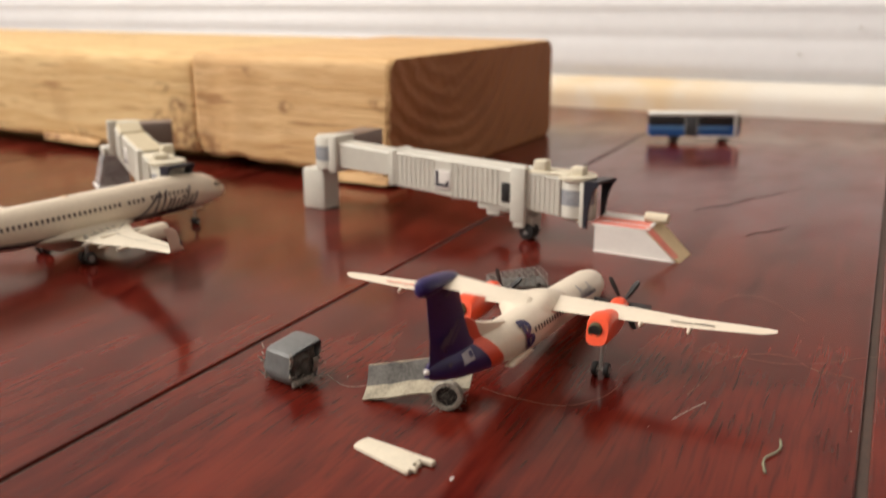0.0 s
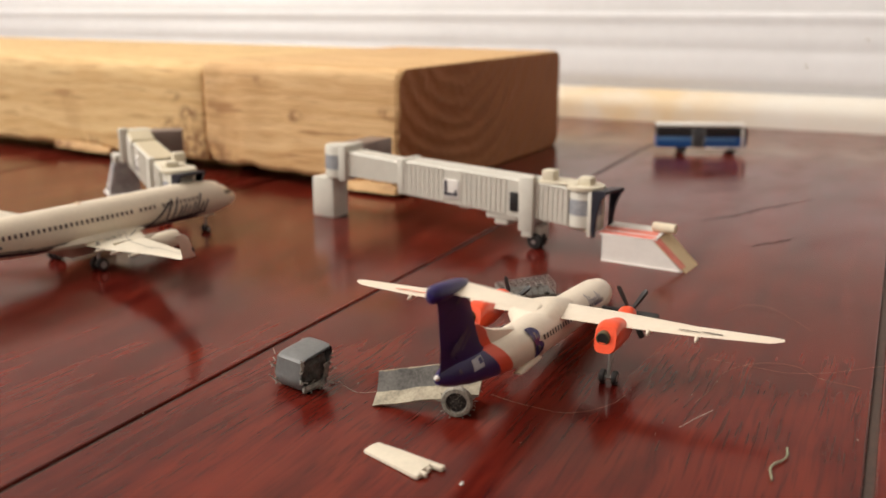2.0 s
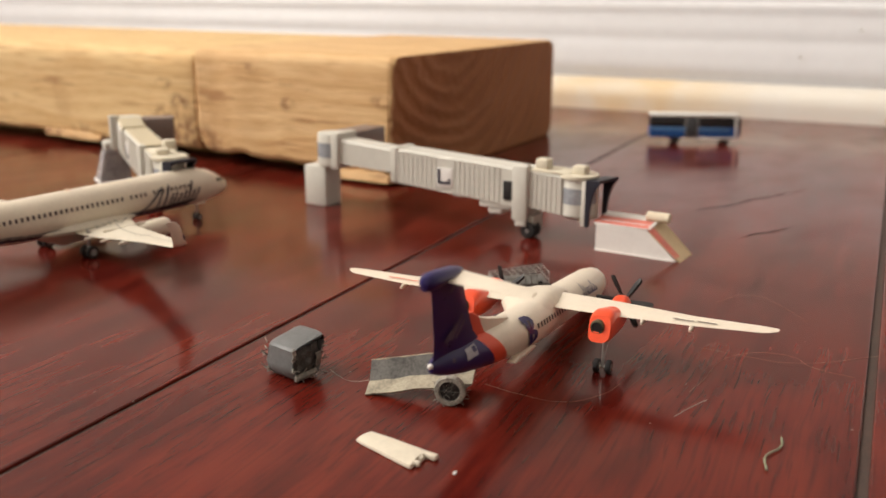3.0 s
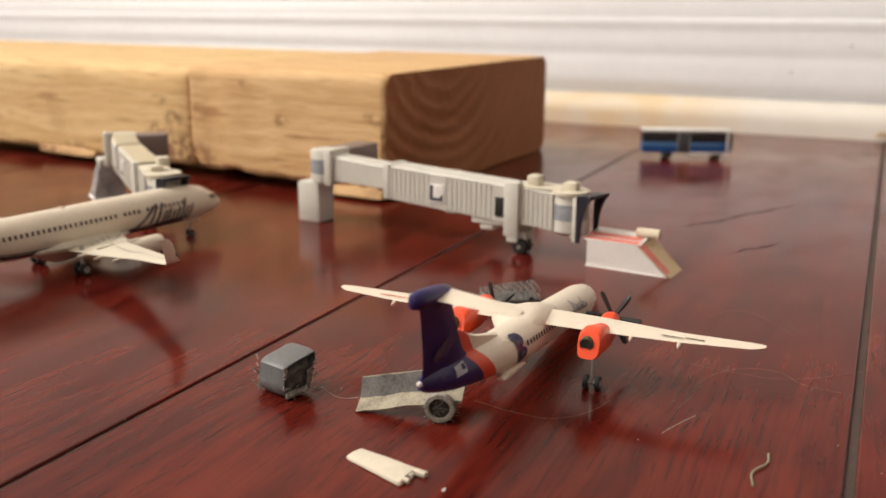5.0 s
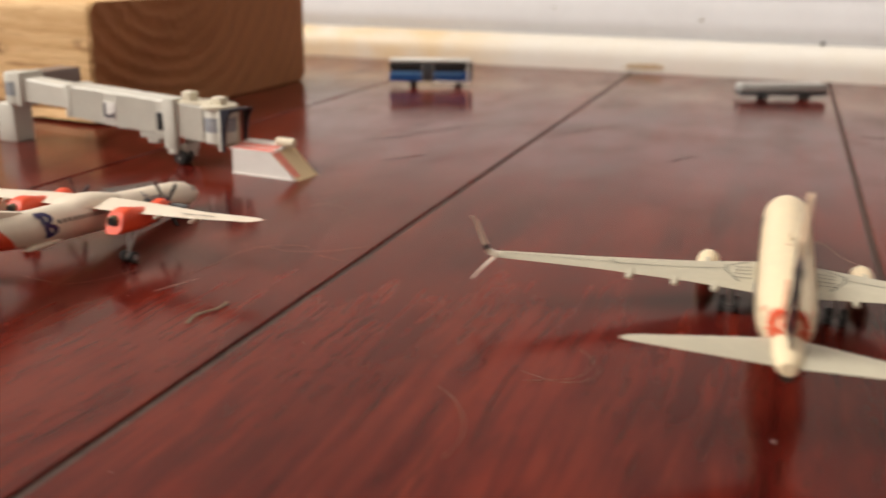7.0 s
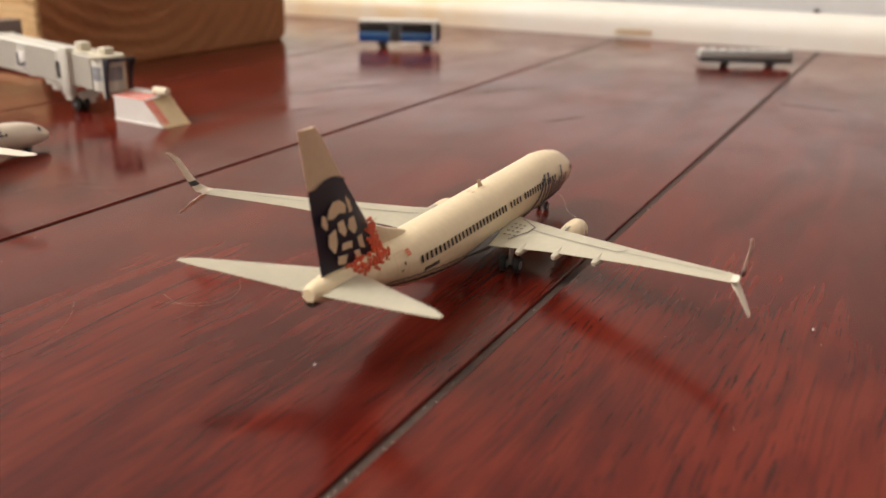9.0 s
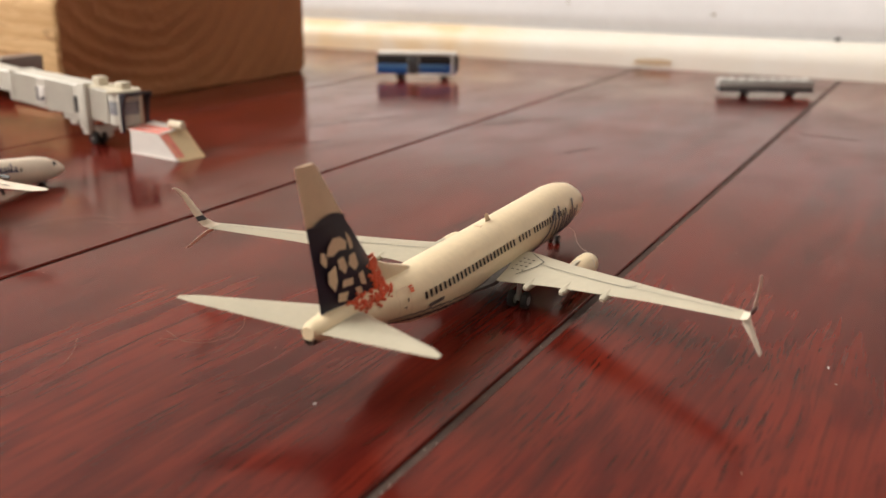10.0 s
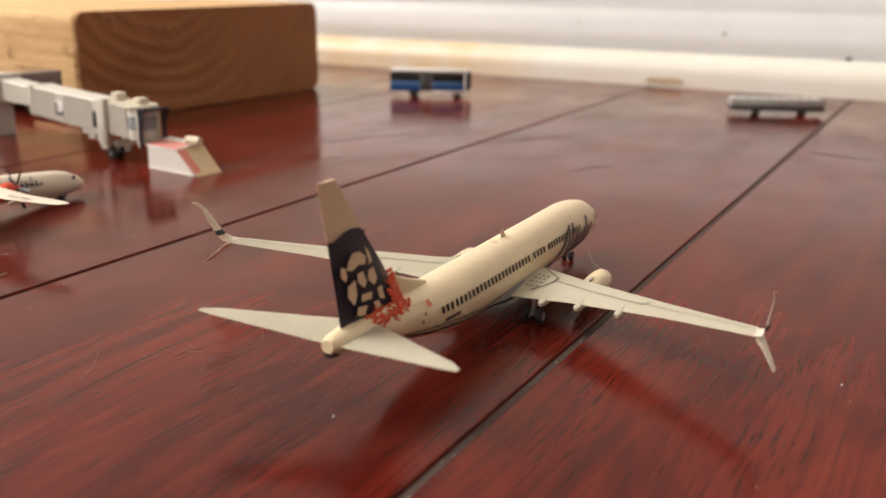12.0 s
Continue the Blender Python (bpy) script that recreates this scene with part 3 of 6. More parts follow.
def wheel(parent, hull, x, s, r, w, label=""):
    c = hull.put(x, s, r)
    k = hull.k[2]
    bm = lathe(bmesh.new(), [(-w * k / 2, r * k * 0.7), (-w * k / 2 * 0.9, r * k * 0.93), (-w * k * 0.25, r * k), (w * k * 0.25, r * k), (w * k / 2 * 0.9, r * k * 0.93), (w * k / 2, r * k * 0.7)], c, 'x', 18)
    ob = part("wheel", bm, M["rubber"], parent, label)
    bm = lathe(bmesh.new(), [(-w * k * 0.53, r * k * 0.2), (-w * k * 0.52, r * k * 0.55), (w * k * 0.52, r * k * 0.55), (w * k * 0.53, r * k * 0.2)], c, 'x', 14)
    part("hub", bm, M["metal"], ob)


# wing stations of the jets: x, height, leading edge, trailing edge, thickness
WING_B = [(1.1, 1.5, 12.85, 19.6, 0.95), (5.4, 1.95, 15.5, 19.9, 0.6), (11.5, 2.85, 19.55, 21.9, 0.36), (16.6, 3.7, 22.95, 24.4, 0.2)]
WING_A = [(1.1, 1.2, 12.8, 19.2, 0.95), (5.4, 1.5, 15.5, 19.6, 0.6), (11.5, 2.2, 17.9, 20.2, 0.36), (16.6, 2.95, 20.2, 21.7, 0.2)]


def jet(name, m, kx, ky, kz, zero, rise, label, split_tips, emblem, WING, dye, glazing, eng):
    """A die-cast twin-jet airliner model on its landing gear."""
    sec = [(0.0, 2.3, 0.06, 0.06), (0.25, 2.32, 0.5, 0.5), (0.8, 2.4, 0.85, 0.85), (1.6, 2.55, 1.17, 1.2), (2.6, 2.72, 1.42, 1.55), (3.8, 2.8, 1.58, 1.75),
           (5.5, 2.85, 1.66, 1.87), (23.5, 2.85, 1.66, 1.87), (26.0, 2.95, 1.63, 1.76), (29.0, 3.2, 1.45, 1.5), (32.0, 3.5, 1.12, 1.16), (34.6, 3.7, 0.86, 0.9),
           (36.2, 3.82, 0.64, 0.66), (37.3, 3.86, 0.48, 0.5), (37.7, 3.88, 0.3, 0.32)]
    if emblem:  # the nose stands a little high
        sec = [(q, z + max(0.0, 20 - q) * 0.011, a, b) for q, z, a, b in sec]
        # blunt long nose, deep belly, full tail end
        sec = [(q - 0.7 * max(0.0, 1 - q / 5.5), z - (0.12 if 5 < q < 31 else 0.0), a, b + (0.14 if 5 < q < 31 else 0.0)) for q, z, a, b in sec]
        sec = [(q + 0.42 * max(0.0, (q - 34.6) / 3.1), z + 0.1 * max(0.0, (q - 34.6) / 3.1), a * (1.12 if q > 36 else 1), b * (1.12 if q > 36 else 1)) for q, z, a, b in sec]
    hull = Hull(sec, zero, kx, ky, kz, rise)
    skin = M["wing"] if emblem else M["wing_pale"]
    root = thing(name, m, label, "model airplane", "model airplanes")
    part("fuselage", hull.tube(), dye, root)
    # belly fairing between the wings; slate puts the underside's shade into its colour
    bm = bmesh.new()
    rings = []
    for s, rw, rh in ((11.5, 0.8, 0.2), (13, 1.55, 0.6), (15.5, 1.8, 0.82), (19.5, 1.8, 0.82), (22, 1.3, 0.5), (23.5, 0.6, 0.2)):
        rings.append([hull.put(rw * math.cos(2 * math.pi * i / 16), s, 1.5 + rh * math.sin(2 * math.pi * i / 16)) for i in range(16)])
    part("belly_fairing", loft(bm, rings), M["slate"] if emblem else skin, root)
    level = WING
    for hand in (1, -1):
        # the left wing of the split-tip model hangs a little lower
        WING = [(x, z - (0.3 * x / 16.6 if split_tips and hand < 0 else 0.0), *q) for x, z, *q in level]
        # wing with its flap-track fairings and winglet
        w = part("wing", foil(hull, [(hand * q[0], *q[1:]) for q in WING]), skin, root)
        for x in ((3.95, 6.3, 8.95) if split_tips else (4.2, 6.6, 9.3)):
            a, b = next((p, q) for p, q in zip(WING, WING[1:]) if x <= q[0])
            te = a[3] + (b[3] - a[3]) * (x - a[0]) / (b[0] - a[0]) - 0.8
            z = a[1] + (b[1] - a[1]) * (x - a[0]) / (b[0] - a[0]) + 0.08
            fat = 1.15 if split_tips else 0.65
            bm = bmesh.new()
            rings = [[hull.put(hand * x + fat * r * math.cos(2 * math.pi * i / 8), s, z + dz + fat * r * math.sin(2 * math.pi * i / 8)) for i in range(8)]
                     for s, r, dz in ((te - 2.4, 0.05, 0.0), (te - 1.4, 0.18, -0.12), (te + 0.2, 0.22, -0.2), (te + 1.2, 0.2, -0.2), (te + 1.5, 0.1, -0.2))]
            part("flap_fairing", loft(bm, rings), skin, w)
        _, tz, tl, tt, _ = WING[-1]
        sweep = 1.0 if split_tips else 0.55
        up = [(hand * x, tz + dz * (1.0 if split_tips else 0.68), tl + a * sweep, tt + b * sweep, th) for x, dz, a, b, th in ((16.6, 0, 0, 0, 0.2), (17.0, 0.2, 0.5, 0.3, 0.18), (17.2, 0.7, 1.2, 0.6, 0.16), (17.55, 2.7, 2.5, 1.6, 0.13), (17.6, 3.2, 3.2, 2.1, 0.10), (17.62, 3.32, 3.5, 2.35, 0.07))]
        shape_bm = bmesh.new()
        rings = []
        for k, (x, z, le, te, th) in enumerate(up):
            slope = min(1.0, k / 2.0)
            rings.append([hull.put(x + hand * -t * th * slope, le + (te - le) * c, z + t * th * (1 - slope)) for c, t in ((0, 0), (0.2, 0.5), (0.6, 0.4), (1, 0.05), (1, -0.05), (0.6, -0.4), (0.2, -0.5))])
        part("winglet", loft(shape_bm, rings), M["ivory"], w, "pale upswept winglet")
        if split_tips:
            lowr = [(hand * 16.75, tz - 0.08, 22.95, 24.6, 0.24), (hand * 17.2, tz - 0.55, 24.0, 25.0, 0.2), (hand * 17.75, tz - 1.25, 25.0, 25.6, 0.16), (hand * 17.82, tz - 1.36, 25.2, 25.6, 0.08)]
            rings = [[hull.put(x + t * th, le + (te - le) * c, z) for c, t in ((0, 0), (0.2, 0.5), (0.6, 0.4), (1, 0.05), (1, -0.05), (0.6, -0.4), (0.2, -0.5))] for x, z, le, te, th in lowr]
            part("lower_winglet", loft(bmesh.new(), rings), M["ivory"], w)
        # dark band round the foot of the winglet
        rings = [[hull.put(x - hand * q * 0.24, le + (te - le) * c, z) for c, q in ((-0.02, 0), (0.2, 0.5), (0.6, 0.42), (1.02, 0.1), (1.02, -0.1), (0.6, -0.42), (0.2, -0.5))] for x, z, le, te in ((hand * 17.16, tz + 0.58, tl + 1.05 * sweep, tt + 0.55 * sweep), (hand * 17.24, tz + 0.95, tl + 1.35 * sweep, tt + 0.72 * sweep))]
        part("winglet_band", loft(bmesh.new(), rings), M["navy"], w)
        # printed panel lines on top of the wing
        bm = bmesh.new()
        def on_wing(x, c):
            pts = WING
            for a, b in zip(pts, pts[1:]):
                if x <= b[0]:
                    f = (x - a[0]) / (b[0] - a[0])
                    _, z, le, te, th = [p + (q - p) * f for p, q in zip(a, b)]
                    break
            sh = [(0.0, 0.0), (0.06, 0.42), (0.22, 0.5), (0.5, 0.42), (0.8, 0.2), (1.0, 0.03)]
            for (c0, t0), (c1, t1) in zip(sh, sh[1:]):
                if c <= c1:
                    tt = t0 + (t1 - t0) * (c - c0) / (c1 - c0)
                    break
            return hull.put(hand * x, le + (te - le) * c, z + tt * th + 0.045)
        def wing_line(pts, width):
            for (x0, c0), (x1, c1) in zip(pts, pts[1:]):
                a, b = on_wing(x0, c0), on_wing(x1, c1)
                d = Vector((-(b - a).y, (b - a).x, 0)).normalized() * width * ky / 2
                bm.faces.new([bm.verts.new(p) for p in (a - d, b - d, b + d, a + d)])
        wing_line([(3.4, 0.40), (4.2, 0.42), (5.4, 0.45), (7.3, 0.5), (9.6, 0.54), (9.9, 0.56)], 0.065)
        wing_line([(9.9, 0.56), (10.3, 0.32)], 0.065)
        wing_line([(9.7, 0.5), (11.5, 0.5), (14.0, 0.48), (16.2, 0.45)], 0.04)
        wing_line([(2.1, 0.12), (3.5, 0.3), (3.4, 0.5), (2.6, 0.8)], 0.10)
        for i in range(4):
            for j in range(3):
                wing_line([(1.95 + j * 0.36, 0.34 + i * 0.11), (2.13 + j * 0.36, 0.34 + i * 0.11)], 0.2)
        part("panel_lines", bm, M["line"], w, "dark printed panel lines")
        # engine
        ec = hull.put(hand * eng[0], eng[1], eng[2])
        bm = lathe(bmesh.new(), [(d * ky, r * kz) for d, r in ((-2.9, 0.40), (-2.0, 0.6), (-0.8, 0.76), (0.6, 0.83), (1.5, 0.8), (1.75, 0.72), (1.6, 0.65), (0.9, 0.6))], ec, 'y', 24)
        pod = part("engine", bm, dye, root)
        part("fan", lathe(bmesh.new(), [(0.86 * ky, 0.62 * kz), (0.9 * ky, 0.58 * kz), (0.95 * ky, 0.3 * kz), (1.3 * ky, 0.05 * kz)], ec, 'y', 20), M["line"], pod)
        part("exhaust_cone", lathe(bmesh.new(), [(-4.0 * ky, 0.1 * kz), (-3.3 * ky, 0.3 * kz), (-2.6 * ky, 0.4 * kz)], ec, 'y', 16), M["metal"], pod)
        part("pylon", foil(hull, [(hand * eng[0], eng[2] + 0.45, eng[1] - 0.8, eng[1] + 4.6, 0.35), (hand * eng[0], eng[2] + 0.85, eng[1] + 0.6, eng[1] + 5.2, 0.3)], upright=True), skin, pod)
        # stabiliser
        part("tailplane", foil(hull, [(hand * 0.3, 3.95, 33.9, 37.75, 0.36), (hand * 6.5, 4.68, 38.0, 38.95, 0.15), (hand * 7.15, 4.76, 38.65, 39.0, 0.08)] if emblem else [(hand * 0.3, 3.95, 33.3, 36.6, 0.36), (hand * 7.0, 4.74, 38.1, 39.15, 0.14)]), skin, root)
        # main gear
        leg = part("main_gear_leg", rod(rod(bmesh.new(), hull.put(hand * 3.0, 19.0, 0.55), hull.put(hand * 3.05, 18.9, 1.75), 0.17 * kz), hull.put(hand * 2.5, 19.0, 0.56), hull.put(hand * 3.6, 19.0, 0.56), 0.1 * kz), M["metal"], root)
        for dx in (-0.43, 0.43):
            wheel(leg, hull, hand * 3.05 + dx, 19.0, 0.57, 0.42)
        # cabin windows, doors, the dark line over the belly and painted shade below it
        if emblem:
            rows = [16.46 + 0.53 * i for i in range(24)] + [13.76 + 0.57 * i for i in range(4)] + [9.32 + 0.50 * i for i in range(8)] + [6.6 + 0.52 * i for i in range(5)]
        else:
            rows = [q for q in (6.3 + 0.52 * i for i in range(43)) if not (10.6 < q < 11.2 or 13.4 < q < 14.0)]
        for s in rows:
            bm = bmesh.new()
            hull.quad(bm, s - 0.12, s + 0.12, 3.13 if emblem else 3.16, (3.13 if emblem else 3.16) + glazing[1], hand)
            part("cabin_window", bm, M[glazing[0]], root)
        bm = bmesh.new()
        for q in range(26):
            s0, s1 = 6.0 + q, 7.0 + q
            f = max(0.0, (s0 - 22.5) / 8.0)
            hull.quad(bm, s0, s1, 1.76 + f * 0.9, 1.84 + f * 0.9, hand)
            # lower band: a navy line, and on the emblem jet painted underside shade
            hull.quad(bm, s0, s1, 1.34 + f * 0.95, (1.52 if emblem else 1.66) + f * 0.95, hand, cut=2)
        part("cheat_line", bm, M["script"], root)
        # slanting flourish on the nose, in plain strokes
        marks = [[(12.0, 1.9), (11.0, 2.05), (10.0, 2.7), (9.0, 3.9)], [(8.7, 4.1), (8.9, 2.3)], [(7.9, 4.1), (8.1, 2.4)], [(7.2, 3.3), (7.4, 2.4)], [(6.7, 3.4), (6.9, 2.3)], [(6.1, 3.2), (6.3, 2.4)],
                 [(5.5, 3.4), (5.7, 2.3)], [(4.9, 4.1), (5.1, 2.4)], [(4.4, 3.3), (4.6, 2.4)], [(3.8, 3.4), (4.0, 2.4)], [(8.4, 2.15), (6.6, 2.2), (3.9, 2.3)]]
        for line in marks:
            bm = bmesh.new()
            hull.stroke(bm, [(a * 0.95 + (0.6 if emblem else 1.5) - 0.3 * (min(b, 4.1) - 3.0), min(b, 4.1) - (0.25 if emblem else 0.45)) for a, b in line], 0.26 if emblem else 0.2, hand)
            part("brush_stroke", bm, M["script"], root, "dark slate brush stroke")
        bm = bmesh.new()
        for i in range(6):
            hull.quad(bm, 26.75 + i * 0.28, 26.95 + i * 0.28, 2.52, 2.76, hand)
        part("tail_marking", bm, M["script"], root)
        bm = bmesh.new()
        for s in (30.1, 31.2):
            hull.quad(bm, s, s + 0.04, 2.75, 4.2, hand, cut=3)
        for z in (2.75, 4.2):
            hull.quad(bm, 30.1, 31.24, z, z + 0.04, hand)
        hull.quad(bm, 30.5, 30.75, 3.05, 3.12, hand)
        part("rear_door_outline", bm, M["tan"], root)
        bm = bmesh.new()
        hull.quad(bm, 30.35, 30.48, 3.5, 3.68, hand)
        hull.quad(bm, 30.6, 30.85, 3.2, 3.28, hand)
        part("door_latch", bm, M["soot"], root)
        bm = bmesh.new()
        for i in range(3):
            hull.quad(bm, 29.6, 30.0, 3.88 + i * 0.12, 3.96 + i * 0.12, hand)
        part("red_patch", bm, M["red"], root)
        bm = bmesh.new()
        hull.quad(bm, 1.1, 1.7, 2.95, 3.25, hand, 0.05)
        hull.quad(bm, 1.8, 2.3, 3.05, 3.4, hand, 0.05)
        part("cockpit_window", bm, M["window"], root)
    # fin and its dorsal fillet
    fin = [(0, 4.1, 30.5, 36.8, 0.5), (0, 6.3, 32.15, 37.2, 0.46), (0, 8.2, 33.65, 37.6, 0.42), (0, 9.42, 34.65, 37.85, 0.40), (0, 12.5, 37.0, 38.5, 0.24)]
    if emblem:
        part("fin", foil(hull, fin[:4], upright=True), M["navy"], root, "dark navy lower fin")
        # tan tip: the shade on the fin's side is put into its colour
        part("fin_top", foil(hull, [(0, 9.42, 34.65, 37.85, 0.395), (0, 12.35, 36.85, 38.5, 0.28), (0, 12.58, 37.15, 38.52, 0.22)], upright=True), M["tan"], root, "plain warm white fin tip, shade in its colour")
        # pale patches on the dark fin, in plain shapes
        for hand in (1, -1):
            def patch(bm, pts, out=0.24):
                ring = []
                for u, z in pts:
                    le = 30.5 + (z - 4.1) * 0.775
                    te = 36.8 + (z - 4.1) * 0.198
                    ring.append(bm.verts.new(hull.put(hand * out, le + (te - le) * u, z)))
                bm.faces.new(ring)
            bm = bmesh.new()
            patch(bm, ((0.0, 9.40), (0.99, 9.40), (0.80, 9.62), (0.60, 9.78), (0.36, 9.84), (0.16, 9.72)), 0.205)
            part("fin_edge", bm, M["navy"], root, "curved upper edge of the dark fin")
            bm = bmesh.new()
            for pts in (((0.30, 8.05), (0.40, 8.45), (0.56, 8.5), (0.70, 8.15), (0.78, 7.7), (0.66, 7.55), (0.50, 7.75), (0.38, 7.6)), ((0.19, 8.2), (0.24, 8.6), (0.27, 8.1), (0.30, 7.5), (0.22, 7.6)),
                        ((0.80, 7.9), (0.88, 8.0), (0.92, 7.5), (0.84, 7.1), (0.79, 7.4)), ((0.24, 7.25), (0.36, 7.2), (0.44, 6.7), (0.36, 6.2), (0.27, 6.5)), ((0.47, 7.3), (0.60, 7.25), (0.62, 6.75), (0.54, 6.3), (0.47, 6.6)),
                        ((0.66, 7.0), (0.82, 6.8), (0.86, 6.2), (0.78, 5.6), (0.70, 6.1)), ((0.24, 6.0), (0.34, 5.95), (0.36, 5.3), (0.28, 5.1)), ((0.44, 5.9), (0.62, 6.0), (0.66, 5.6), (0.48, 5.5)),
                        ((0.58, 5.25), (0.74, 5.4), (0.78, 4.95), (0.66, 4.75)), ((0.38, 5.2), (0.48, 5.25), (0.46, 4.7), (0.38, 4.8))):
                patch(bm, pts)
            part("pale_marking", bm, M["tan"], root, "irregular pale cream marking")
        # coral red petals where the fin meets the hull
        for hand in (1, -1):
            bm = bmesh.new()
            rng = random.Random(21)
            way = ((32.5, 6.6), (32.25, 6.1), (32.1, 5.6), (32.0, 5.1), (31.3, 4.7), (32.2, 4.45), (33.4, 4.4), (34.5, 4.4))
            for i in range(330):
                f = rng.random() ** 0.75 * (len(way) - 1.001)
                a, b = way[int(f)], way[int(f) + 1]
                s = a[0] + (b[0] - a[0]) * (f % 1) + rng.gauss(0, 0.2)
                z = a[1] + (b[1] - a[1]) * (f % 1) + rng.gauss(0, 0.15)
                _, zc, rw, rh = hull.at(s)
                if z < zc + rh * 0.98:
                    p = hull.side(s, z, hand, 0.04 + 0.05 * rng.random())
                else:
                    s = max(s, 30.5 + (z - 4.1) * 0.775 - 0.12)
                    p = hull.put(hand * 0.3, s, z)
                r = rng.uniform(0.08, 0.19) * kz
                q = bmesh.ops.create_icosphere(bm, subdivisions=1, radius=r)["verts"]
                for v in q:
                    v.co = Vector((v.co.x * 0.3, v.co.y, v.co.z * 0.8)) + p
            part("red_petals", bm, M["red"], root, "cluster of coral red petals")
    else:
        part("fin", foil(hull, fin, upright=True), dye, root)
    part("fin_fillet", foil(hull, [(0, 4.4, 27.0, 32.0, 0.55), (0, 4.9, 28.3, 32.2, 0.42), (0, 5.5, 30.2, 32.4, 0.3), (0, 6.1, 31.7, 32.6, 0.22)], upright=True), dye, root)
    part("tail_cone", lathe(bmesh.new(), [(0.5 * ky, 0.40 * kz), (-0.12 * ky, 0.36 * kz), (-0.14 * ky, 0.28 * kz), (0.1 * ky, 0.2 * kz)], hull.put(0, 37.9 if emblem else 37.55, 3.62), 'y', 14), M["soot"], root, "dark exhaust of the tail unit")
    # aerials on the roof
    if emblem:
        part("aerial", foil(hull, [(0, 4.65, 16.4, 17.2, 0.12), (0, 5.35, 17.0, 17.4, 0.06)], upright=True), M["tan"], root)
    part("aerial", box(*(c for p in zip(hull.put(-0.2, 18.6, 4.70), hull.put(0.2, 18.2, 4.8)) for c in sorted(p)), 0), M["tan"], root)
    # nose gear
    leg = part("nose_gear_leg", rod(bmesh.new(), hull.put(0, 4.0, 0.35), hull.put(0, 3.9, 2.2), 0.13 * kz), M["metal"], root)
    for dx in (-0.27, 0.27):
        wheel(leg, hull, dx, 4.0, 0.36, 0.3)
    part("gear_door", box(*(c for p in zip(hull.put(-0.45, 4.6, 0.9), hull.put(-0.4, 3.2, 1.6)) for c in sorted(p)), 0), dye, root)
    part("gear_door", box(*(c for p in zip(hull.put(0.4, 4.6, 0.9), hull.put(0.45, 3.2, 1.6)) for c in sorted(p)), 0), dye, root)
    return root


jet("model_airliner", pose(0.0961, 0.127, 0, 0, 0, 0.4), 0.00257, 0.00223, 0.0023, 25.8, 0.25,
    "cream jet airliner model with navy fin, coral petals and split winglets", True, True, WING_B, M["aged"], ("window", 0.42), (4.8, 12.5, 0.9))
jet("model_airliner", pose(-0.1348, 0.1768, 0, 0, 0, -8.0), 0.00260, 0.0025, 0.0025, 4.0, 0.8,
    "cream jet airliner model with slate nose strokes beside boarding bridge", False, False, WING_A, M["cream"], ("faintwindow", 0.34), (4.7, 13.6, 0.95))


